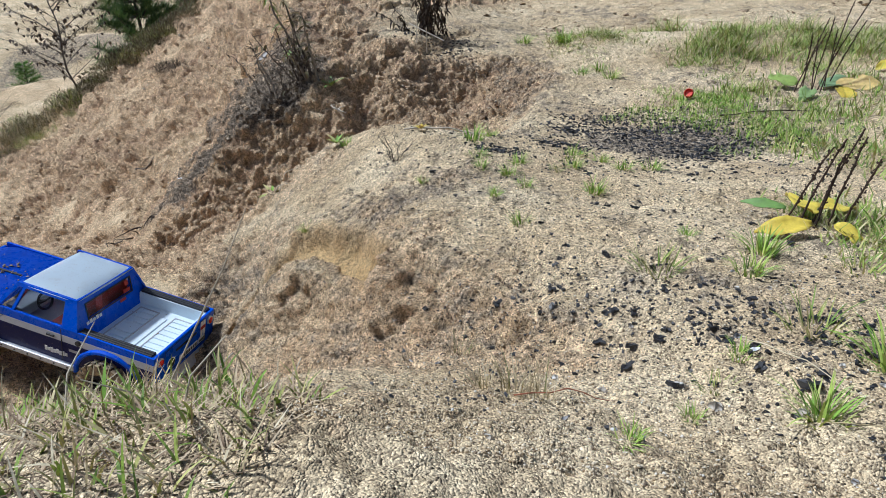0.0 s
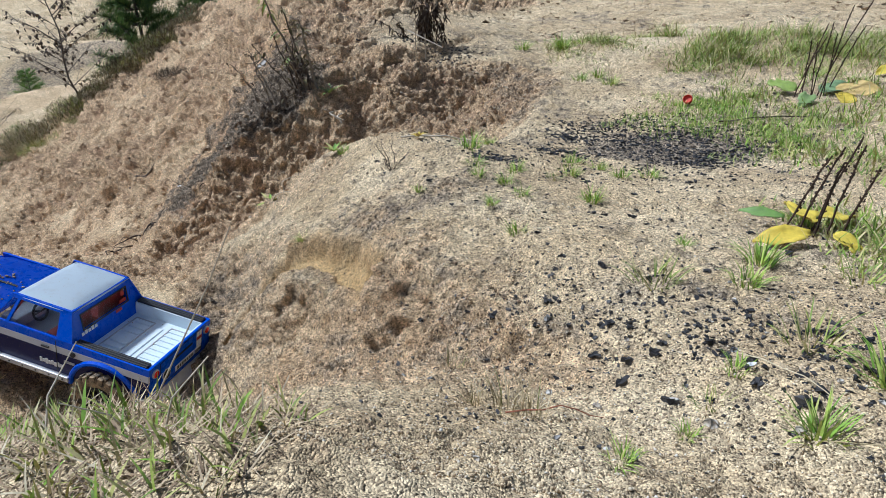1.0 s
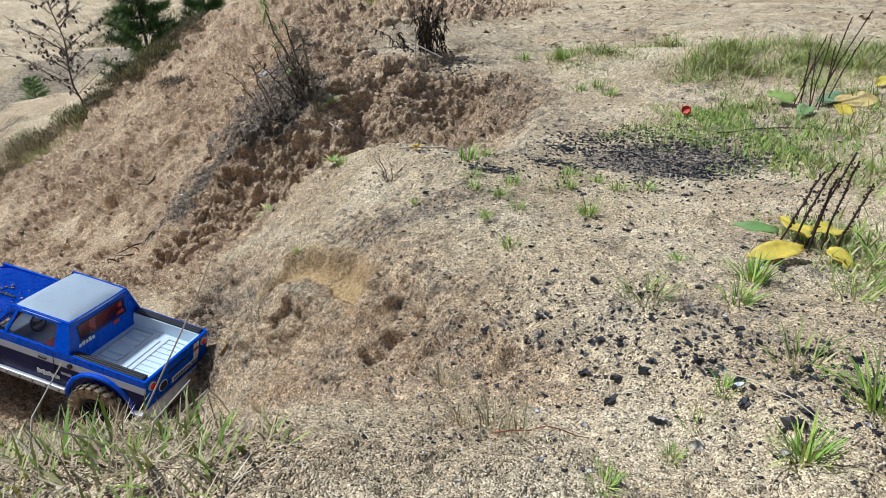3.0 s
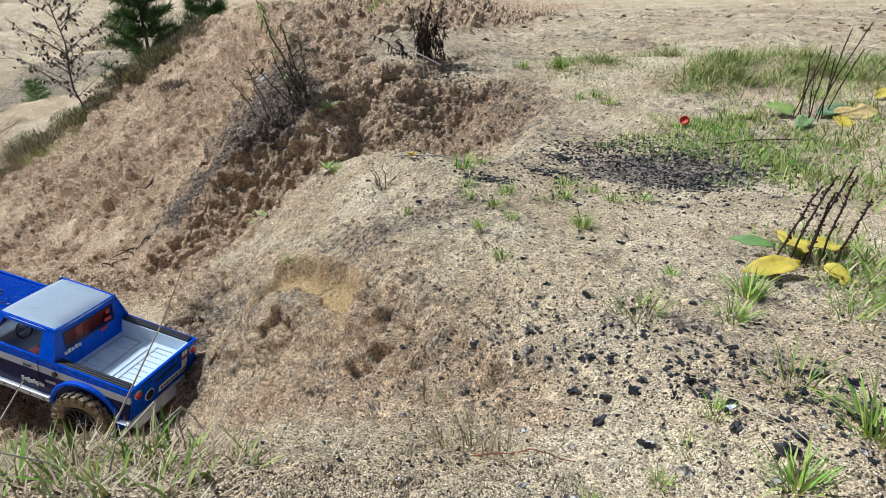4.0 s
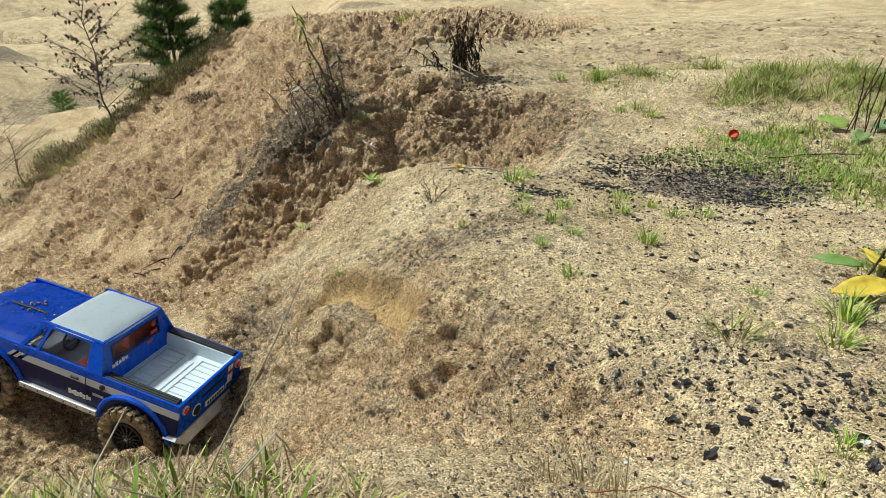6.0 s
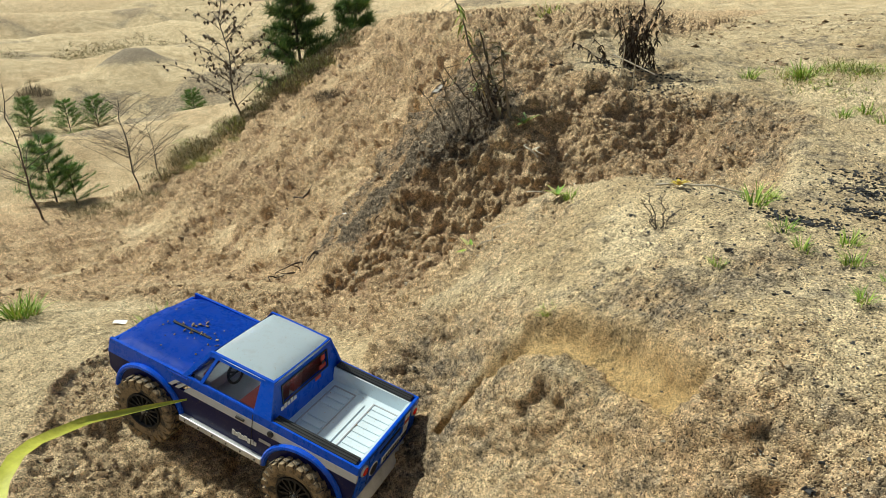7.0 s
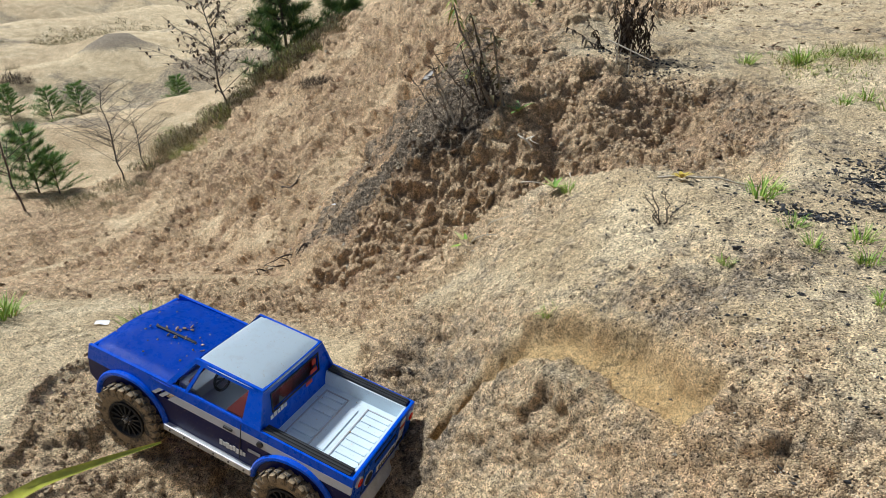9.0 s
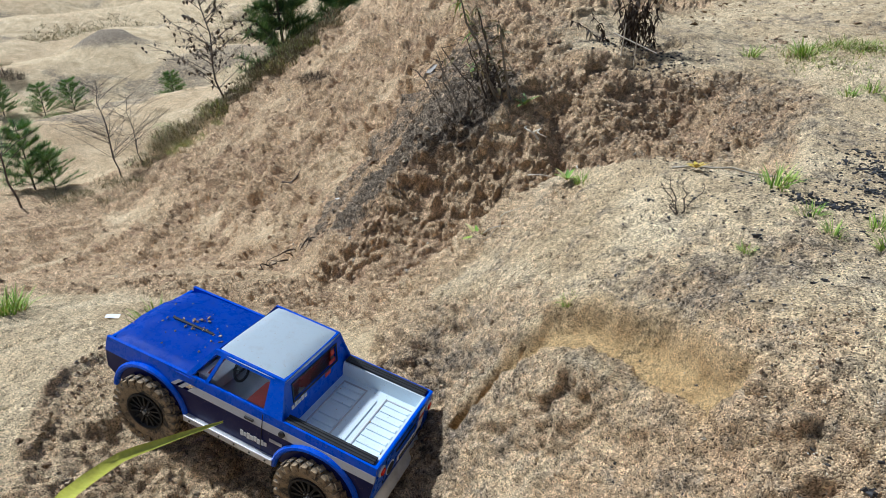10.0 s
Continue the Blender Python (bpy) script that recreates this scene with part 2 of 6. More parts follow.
def near_line(x, y, a, b):
    """Distance to the stretch a-b, and how far along it, 0 to 1."""
    dx, dy = b[0] - a[0], b[1] - a[1]
    t = np.clip(((x - a[0]) * dx + (y - a[1]) * dy) / (dx * dx + dy * dy), 0, 1)
    return np.hypot(x - a[0] - t * dx, y - a[1] - t * dy), t


TRACK = ((-0.022, 1.015), (-0.062, 1.072), (-0.108, 1.132), (-0.165, 1.170), (-0.235, 1.195), (-0.30, 1.192), (-0.37, 1.155))


def tyre_track(x, y):
    """Distance from the bent line of the tyre's trough, and how wide it is there."""
    best = 9.0 + 0 * x
    for a, b in zip(TRACK, TRACK[1:]):
        best = np.minimum(best, near_line(x, y, a, b)[0])
    return best * (1 + 0.9 * step(-0.22, -0.32, x) + 0.5 * step(-0.05, -0.01, x)) + 0.005 * fractal(x, y, 30.0, 2, 83)


def dug_out(x, y):
    """The sand that the wheels have dug out of the near bank."""
    r = np.hypot((x + 0.80) / 1.2, (y - 1.08) / 0.95) + 0.05 * fractal(x, y, 7.0, 3, 87)
    return step(0.235, 0.195, r)


def soil_kinds(x, y):
    """Where the sand is damp and broken, crusted grey with soot, or pressed smooth by a tyre."""
    z = land_shape(x, y)
    e = 0.02
    steep = np.hypot(land_shape(x + e, y) - z, land_shape(x, y + e) - z) / e
    patch = fractal(x, y, 5.0, 3, 5)
    damp = 0.56 * step(0.22, 0.8, steep + 0.35 * patch)
    hill = step(-0.42, -0.72, x - 0.30 * (y - 1.6)) * step(1.35, 1.7, y)
    damp = np.maximum(damp, hill * (0.76 + 0.50 * fractal(x, y, 3.3, 3, 15)))
    damp = np.maximum(damp, 0.72 * step(0.44, 0.22, np.hypot((x + 0.12) / 1.35, y - 2.23) + 0.08 * patch))
    damp = np.maximum(damp, 0.55 * step(0.42, 0.2, np.hypot((x + 0.62) / 1.25, y - 0.98) + 0.1 * patch))
    near = step(0.45, 0.1, x + 0.25 * (y - 0.8)) * step(1.5, 1.15, y) * step(0.5, 0.68, y) * step(-0.5, -0.35, x)
    damp = np.maximum(damp, near * (0.42 + 0.5 * fractal(x, y, 7.0, 3, 55)))
    damp = np.maximum(damp, 0.52 * dug_out(x, y))
    damp = np.maximum(damp, 0.62 * step(0.22, 0.06, near_line(x, y, (-0.12, 0.92), (0.10, 0.80))[0] + 0.07 * patch))
    d = tyre_track(x, y)
    damp = damp * step(8.5, 6.8, np.hypot(x, y))
    # soot of an old fire and the grey crust round it
    crust = 0.86 * step(0.42, 0.05, np.hypot((x - 0.57) / 1.15, (y - 1.64) / 0.9) + 0.08 * patch)
    crust = np.maximum(crust, 0.55 * step(0.55, 0.1, np.hypot((x - 0.75) / 1.3, (y - 1.75) / 0.9)))
    crust = np.maximum(crust, 0.46 * step(0.30, 0.08, near_line(x, y, (-0.30, 2.66), (0.22, 2.70))[0] + 0.1 * patch))
    crust = np.maximum(crust, 0.50 * step(0.20, 0.06, near_line(x, y, (0.20, 2.45), (0.30, 1.95))[0] + 0.05 * patch))
    crust = np.maximum(crust, 0.62 * step(0.30, 0.10, near_line(x, y, (-0.70, 2.60), (-1.22, 2.42))[0] + 0.10 * patch))
    crust = np.maximum(crust, 0.84 * step(0.21, 0.07, near_line(x, y, (-0.60, 2.32), (-0.98, 2.20))[0] + 0.08 * patch))
    crust = np.maximum(crust, 0.42 * step(0.20, 0.04, near_line(x, y, (-0.02, 1.3), (-0.18, 1.28))[0] + 0.05 * patch))
    crust = np.maximum(crust, 0.40 * step(0.26, 0.05, near_line(x, y, (0.22, 0.85), (0.65, 0.58))[0]))
    crust = np.maximum(crust, 0.44 * step(0.24, 0.05, near_line(x, y, (-0.04, 0.90), (0.14, 0.86))[0] + 0.07 * patch))
    crust = np.maximum(crust, (0.38 + 0.10 * step(0.25, 0.0, x) * step(1.6, 1.3, y) + 0.26 * patch) * (0.35 + 0.65 * step(0.45, 0.85, y)) * (0.3 + 0.7 * step(-0.75, -0.4, x - 0.3 * (y - 1.4)))) * step(9.0, 5.0, np.hypot(x, y))
    # the old pit: ochre bands, a grey heap, thin weedy cover
    away = step(6.6, 9.5, np.hypot(x, y))
    damp = np.maximum(damp, away * 0.42 * step(-0.18, 0.15, fractal(x, y, 0.45, 4, 117)))
    crust = np.maximum(crust, 0.75 * step(1.3, 0.7, np.hypot(x + 11.1, y - 11.9)))
    crust = np.maximum(crust, away * 0.60 * step(0.0, 0.3, fractal(x, y, 0.8, 4, 131)))
    return damp, crust, step(0.050, 0.012, d)


def land_shape(x, y):
    z = land_base(x, y)
    for sx, sy, r, h in SWELLS:
        z = z + h * np.exp(-((x - sx) ** 2 + (y - sy) ** 2) / (2 * r * r))
    # the tyre's trough on the mound, with a pushed-up rim
    d = tyre_track(x, y)
    z = z - 0.030 * np.exp(-((d / 0.027) ** 6)) + 0.011 * step(0.0, -0.09, x) * np.exp(-(((d - 0.042) / 0.014) ** 2))
    return z - 0.018 * dug_out(x, y)


def relief(x, y, z, kinds):
    """How far the lumpy surface stands out from the smooth shape, square to it, and the shade of each clod."""
    damp, crust, track = kinds
    r = np.hypot(x, y)
    calm = (1 - 0.72 * track) * step(9.0, 5.0, r)
    road = step(2.7, 3.2, y) * step(-0.3, 0.2, x)
    rough = calm * np.maximum(0.34 + 0.66 * step(0.2, 0.85, damp), 0.45 * road)
    broken = calm * step(0.35, 0.75, damp + 0.35 * fractal(x, y, 9.0, 2, 101)) * (0.55 + 0.45 * step(1.3, 1.7, y))
    d = rough * 0.024 * clods(x, y, z, 6.0, 2, 11)
    d = d + rough * 0.014 * clods(x, y, z, 17.0, 2, 23, True)
    # clods of three sizes, parted by cracks
    gap, own = clod_cells(x, y + 0.6 * z, 17.0, 201)
    soft = 1 - 0.5 * step(1.6, 1.9, y) * step(2.9, 2.5, y)
    d = d + soft * broken * (0.036 * (own - 0.35) * gap - 0.009 * (1 - gap))
    gap, big = clod_cells(x, y + 0.6 * z, 8.0, 261)
    slope = step(1.5, 1.9, y) * step(0.1, -0.3, x)
    d = d + calm * step(0.6, 0.9, damp) * (0.012 + 0.026 * slope * step(2.3, 2.9, y)) * ((big - 0.4) * gap - 0.25 * (1 - gap))
    close, closer = step(3.0, 2.3, r), step(2.0, 1.4, r)
    gap, small = clod_cells(x, y + 0.6 * z, 44.0, 231)
    d = d + close * calm * (0.34 + 0.66 * broken) * (0.017 * (small - 0.4) * gap - 0.006 * (1 - gap))
    gap, tiny = clod_cells(x, y + 0.6 * z, 92.0, 281)
    d = d + closer * calm * (0.35 + 0.65 * step(0.2, 0.7, damp)) * (0.0045 * (tiny - 0.4) * gap - 0.001 * (1 - gap))
    d = d + close * calm * (0.0026 + 0.006 * step(0.2, 0.8, damp)) * clods(x, y, z, 80.0, 2, 47, True)
    gap, lump = clod_cells(x, y + 0.6 * z, 24.0, 291)
    d = d + soft * (1 - close) * broken * (0.030 * (lump - 0.35) * gap - 0.009 * (1 - gap))
    d = d + calm * road * 0.020 * fractal(x, 2.2 * y, 7.0, 3, 171, True)
    # washed-out ledges that follow the slope
    level = z / 0.055 + 1.6 * fractal(x, y, 5.0, 3, 141)
    saw = level - np.floor(level)
    d = d + calm * step(0.45, 0.8, damp) * step(1.5, 1.8, y) * close * 0.018 * (saw ** 2 * step(1.0, 0.75, saw) - 0.25)
    level = z / 0.12 + 0.5 * x + 1.7 * fractal(x, y, 2.6, 3, 151)
    saw = level - np.floor(level)
    d = d + calm * slope * step(2.4, 2.9, y) * step(0.35, 0.7, damp) * 0.085 * (saw ** 2 * step(1.0, 0.72, saw) - 0.22)
    return d + (0.10 * fractal(x, y, 1.1, 4, 61) + 0.05 * fractal(x, y, 5.0, 2, 67)) * step(6.0, 9.0, r), 1 - broken * (0.88 - 0.6 * own - 0.35 * small)


def ground_height(x, y):
    x, y = np.asarray(x, float), np.asarray(y, float)
    z = land_shape(x, y)
    return z + relief(x, y, z, soil_kinds(x, y))[0]


def spread(lo, hi, cell, down, up):
    """Grid lines, even between lo and hi and ever wider beyond; down and up hold (reach, growth) stretches."""
    mid = list(np.arange(lo, hi, cell))
    for sign, stretches in ((-1, down), (1, up)):
        w, v = cell, mid[0] if sign < 0 else mid[-1]
        side = []
        for end, growth in stretches:
            while (end - v) * sign > 0:
                w *= growth
                v += sign * w
                side.append(v)
        mid = side[::-1] + mid if sign < 0 else mid + side
    return np.array(mid)


def build_ground():
    xs = spread(-1.25, 0.6, 0.0047, ((-4.0, 1.0075), (-70, 1.04)), ((1.6, 1.01), (70, 1.04)))
    ys = spread(0.44, 2.4, 0.0047, ((-8, 1.08),), ((5.6, 1.0075), (90, 1.04)))
    gx, gy = np.meshgrid(xs, ys)
    z = land_shape(gx, gy)
    kinds = soil_kinds(gx, gy)
    e = 0.012
    sx, sy = (land_shape(gx + e, gy) - z) / e, (land_shape(gx, gy + e) - z) / e
    d, shade = relief(gx, gy, z, kinds)
    d = d / np.sqrt(1 + sx * sx + sy * sy)
    co = np.stack([gx - sx * d, gy - sy * d, z + d], -1).reshape(-1, 3)
    w, h = len(xs), len(ys)
    i = (np.arange(h - 1)[:, None] * w + np.arange(w - 1)[None, :]).ravel()
    quads = np.stack([i, i + 1, i + 1 + w, i + w], -1)
    me = bpy.data.meshes.new("ground")
    me.vertices.add(len(co))
    me.vertices.foreach_set("co", co.ravel())
    me.loops.add(quads.size)
    me.loops.foreach_set("vertex_index", quads.ravel())
    me.polygons.add(len(quads))
    me.polygons.foreach_set("loop_start", np.arange(len(quads)) * 4)
    me.polygons.foreach_set("use_smooth", np.ones(len(quads), bool))
    me.update()
    kinds = np.stack([*kinds, shade], -1).reshape(-1, 4)
    at = me.attributes.new("soil", "FLOAT_COLOR", "POINT")
    at.data.foreach_set("color", kinds.astype(np.float32).ravel())
    me.materials.append(SAND)
    ob = new("ground", me)
    return tagged(ob, "coarse pale quarry sand, damp and clumpy on the slopes", "ground", kind="structure")


ground = build_ground()


def on_ground(x, y):
    return float(ground_height(x, y))


# ---- mesh helpers ----
def part(name, bm, mat, parent, label="", smooth=False):
    me = bpy.data.meshes.new(name)
    bmesh.ops.recalc_face_normals(bm, faces=bm.faces)
    bm.to_mesh(me)
    bm.free()
    me.materials.append(mat)
    if smooth:
        me.polygons.foreach_set("use_smooth", [True] * len(me.polygons))
        me.set_sharp_from_angle(angle=radians(35))
    ob = new(name, me)
    ob.parent = parent
    return tagged(ob, label) if label else ob


def block(bm, x0, x1, y0, y1, z0, z1, bevel=0.0, m=None):
    b = bmesh.new()
    bmesh.ops.create_cube(b, size=1)
    for v in b.verts:
        v.co = Vector(((x0 + x1) / 2 + v.co.x * (x1 - x0), (y0 + y1) / 2 + v.co.y * (y1 - y0), (z0 + z1) / 2 + v.co.z * (z1 - z0)))
    if bevel:
        bmesh.ops.bevel(b, geom=list(b.edges), offset=bevel, segments=2, affect="EDGES", profile=0.6)
    pour(b, bm, m)


def pour(b, bm, m=None):
    """Adds the mesh b to bm, moved by m."""
    if m is not None:
        bmesh.ops.transform(b, matrix=m, verts=b.verts)
    made = {v: bm.verts.new(v.co) for v in b.verts}
    for f in b.faces:
        try:
            bm.faces.new([made[v] for v in f.verts])
        except ValueError:
            pass
    b.free()


def sheet(bm, outline, y0, y1, lean=None, bevel=0.0):
    """A plate with an outline in x and z, from y0 to y1. lean(x, z) shifts it sideways."""
    b = bmesh.new()
    n = len(outline)
    a = [b.verts.new((x, y0 + (lean(x, z) if lean else 0), z)) for x, z in outline]
    c = [b.verts.new((x, y1 + (lean(x, z) if lean else 0), z)) for x, z in outline]
    b.faces.new(a)
    b.faces.new(c[::-1])
    for i in range(n):
        b.faces.new((a[i], c[i], c[(i + 1) % n], a[(i + 1) % n]))
    bmesh.ops.triangulate(b, faces=[f for f in b.faces if len(f.verts) > 4])
    pour(b, bm)


def tube(bm, pts, r, seg=8, taper=None):
    """A round bar along pts; r may taper to taper."""
    pts = [Vector(p) for p in pts]
    rings = []
    for i, p in enumerate(pts):
        d = (pts[min(i + 1, len(pts) - 1)] - pts[max(i - 1, 0)]).normalized()
        s = d.cross(Vector((0.31, 0.23, 0.92))).normalized()
        if s.length < 0.1:
            s = d.cross(Vector((1, 0, 0))).normalized()
        u = s.cross(d)
        rr = r if taper is None else r + (taper - r) * i / (len(pts) - 1)
        rings.append([bm.verts.new(p + rr * (math.cos(a) * s + math.sin(a) * u)) for a in (2 * math.pi * k / seg for k in range(seg))])
    for a, b in zip(rings, rings[1:]):
        for k in range(seg):
            bm.faces.new((a[k], a[(k + 1) % seg], b[(k + 1) % seg], b[k]))
    for end in (rings[0], rings[-1]):
        if len(end) > 2:
            bm.faces.new(end)


def lathe(bm, profile, seg, m=None):
    """Turns a profile of (radius, y) round the y axis."""
    b = bmesh.new()
    rings = [[b.verts.new((r * math.cos(2 * math.pi * k / seg), y, r * math.sin(2 * math.pi * k / seg))) for k in range(seg)] for r, y in profile]
    for a, c in zip(rings, rings[1:]):
        for k in range(seg):
            b.faces.new((a[k], a[(k + 1) % seg], c[(k + 1) % seg], c[k]))
    for end in (rings[0], rings[-1]):
        b.faces.new(end)
    pour(b, bm, m)


# ---- materials of the truck ----
def paint(name, colour, rough=0.28, metal=0.35, dust=0.25):
    """Glossy sprayed film under clear plastic, with sand dust and spatters."""
    m, n, l, p = material(name)
    vec = object_coords(n)
    d = tex_noise(n, l, 55.0, 8, 0.75, vec)
    f = ramp(n, l, d, [(0.52, (0.0,)), (0.75, (dust,))])
    c = mix(n, l, f, colour, (0.36, 0.27, 0.17))
    sp = ramp(n, l, tex_noise(n, l, 320.0, 2, 0.5, vec), [(0.66, (0.0,)), (0.72, (min(1.0, dust * 2),))])
    c = mix(n, l, sp, c, (0.42, 0.32, 0.2))
    l.new(c, p.inputs["Base Color"])
    l.new(ramp(n, l, d, [(0.45, (rough,)), (0.8, (0.6,))]), p.inputs["Roughness"])
    p.inputs["Metallic"].default_value = metal
    p.inputs["Coat Weight"].default_value = 0.04
    p.inputs["Specular IOR Level"].default_value = 0.22
    p.inputs["Coat Roughness"].default_value = 0.12
    return m


def muddy(name, colour, mud, amount):
    """A dark part caked with damp sand."""
    m, n, l, p = material(name)
    vec = object_coords(n)
    d = tex_noise(n, l, 38.0, 8, 0.7, vec)
    f = ramp(n, l, d, [(0.62 - amount * 0.35, (0.0,)), (0.72 - amount * 0.35, (1.0,))])
    earth = ramp(n, l, tex_noise(n, l, 200.0, 4, 0.7, vec), [(0.3, tuple(v * 0.55 for v in mud)), (0.7, mud)])
    l.new(mix(n, l, f, colour, earth), p.inputs["Base Color"])
    l.new(ramp(n, l, f, [(0.0, (0.55,)), (1.0, (0.95,))]), p.inputs["Roughness"])
    bump(n, l, p, tex_noise(n, l, 240.0, 5, 0.7, vec), 0.6, 0.002)
    return m


BLUE = paint("bright_blue_paint", (0.004, 0.080, 0.60), 0.26, 0.0, 0.08)
NAVY = paint("navy_paint", (0.003, 0.006, 0.075), 0.30, 0.0, 0.10)
SILVER = paint("silver_paint", (0.70, 0.79, 0.84), 0.4, 0.0, 0.18)
STRIPE = paint("grey_stripe_paint", (0.50, 0.50, 0.52), 0.45, 0.1, 0.35)
TRIM = plain("black_plastic", (0.018, 0.018, 0.02), 0.5, 0.0, 0.3, 60)
TYRE = muddy("caked_rubber", (0.018, 0.018, 0.018), (0.42, 0.31, 0.18), 0.62)
SIDEWALL = muddy("rim_black", (0.010, 0.010, 0.011), (0.26, 0.18, 0.10), -0.12)
METAL = plain("dull_steel", (0.55, 0.55, 0.56), 0.38, 0.9, 0.2, 80)
BARE = plain("bare_aluminium", (0.72, 0.73, 0.74), 0.42, 0.55, 0.2, 50)
RED = plain("red_plastic", (0.42, 0.035, 0.02), 0.45, 0.0, 0.2, 40)
LENS = plain("red_lamp_lens", (0.65, 0.02, 0.01), 0.15, 0.0, 0.1, 30, 0.0)
WHITE = plain("white_sticker", (0.78, 0.78, 0.78), 0.4, 0.0, 0.06, 60, 0.0)
INK = plain("black_print", (0.01, 0.01, 0.012), 0.5, 0.0, 0.1, 60, 0.0)
GREYPL = plain("grey_dash_plastic", (0.45, 0.45, 0.46), 0.55, 0.0, 0.15, 40)


def glass_material():
    m, n, l, p = material("thin_window_plastic")
    p.inputs["Base Color"].default_value = (0.72, 0.76, 0.8, 1)
    p.inputs["Transmission Weight"].default_value = 1.0
    p.inputs["Roughness"].default_value = 0.06
    p.inputs["IOR"].default_value = 1.15
    return m


GLASS = glass_material()


# ---- the toy truck ----
def arc(cx, cz, r, a0, a1, n):
    return [(cx + r * math.cos(radians(a0 + (a1 - a0) * i / n)), cz + r * math.sin(radians(a0 + (a1 - a0) * i / n))) for i in range(n + 1)]


def lug_meshes():
    """The tyre's blocks: three rows on the tread and one on each shoulder."""
    out = []
    for x0, x1, yy, wid, h, skew in ((0.0555, 0.0605, -0.0125, 0.011, 0.0052, 0.25), (0.0555, 0.0605, 0.0, 0.008, 0.0052, 0.0), (0.0555, 0.0605, 0.0125, 0.011, 0.0052, -0.25), (0.047, 0.0585, -0.019, 0.009, 0.0045, 0.0), (0.047, 0.0585, 0.019, 0.009, 0.0045, 0.0)):
        bm = bmesh.new()
        block(bm, x0, x1, yy - wid / 2, yy + wid / 2, -h, h, 0.0, Matrix.Rotation(skew, 4, "X"))
        me = bpy.data.meshes.new("tread_block")
        bm.to_mesh(me)
        bm.free()
        me.materials.append(TYRE)
        out.append(me)
    return out


LUGS = lug_meshes()


def build_wheel(truck, x, y, z, side, steer=0.0):
    """A knobbly tyre on a spoked rim; side is +1 on the truck's left."""
    bm = bmesh.new()
    prof = [(0.030, -0.006), (0.0335, -0.019), (0.046, -0.0225), (0.053, -0.021), (0.0562, -0.016), (0.0568, 0.0), (0.0562, 0.016), (0.053, 0.021), (0.046, 0.0225), (0.0335, 0.019), (0.030, 0.006)]
    lathe(bm, prof, 48)
    wheel = part("wheel", bm, TYRE, truck, "knobbly black tyre caked with damp sand", True)
    wheel.matrix_local = pose(x, y, z, 0, 17 * x * 100, steer)
    for k in range(22):
        a = 2 * math.pi * k / 22
        for mesh, off in zip(LUGS, (0.0, 0.5, 0.0, 0.5, 0.5)):
            lug = new("tread_block", mesh)
            lug.parent = wheel
            lug.matrix_local = Matrix.Rotation(a + off * 2 * math.pi / 22, 4, "Y")
    bm = bmesh.new()
    o = 0.0215 * side
    lathe(bm, [(0.0325, o * 0.2), (0.0335, o * 1.02), (0.0305, o * 1.04), (0.0285, o * 0.75), (0.012, o * 0.62), (0.010, o * 0.9)], 36)
    for k in range(14):
        a = 2 * math.pi * k / 14
        block(bm, 0.011, 0.030, min(o * 0.62, o * 0.92), max(o * 0.62, o * 0.92), -0.0017, 0.0017, 0.0, Matrix.Rotation(a, 4, "Y"))
    rim = part("rim", bm, SIDEWALL, wheel, "black spoked rim with dried mud", True)
    bm = bmesh.new()
    for k in range(6):
        a = 2 * math.pi * k / 6
        lathe(bm, [(0.0011, o * 0.88), (0.0011, o * 1.0)], 6, pose(0.0075 * math.cos(a), 0, 0.0075 * math.sin(a)))
    lathe(bm, [(0.0035, o * 0.85), (0.003, o * 1.08)], 10)
    part("hub_bolts", bm, METAL, wheel, "small steel hub bolts")
    return wheel


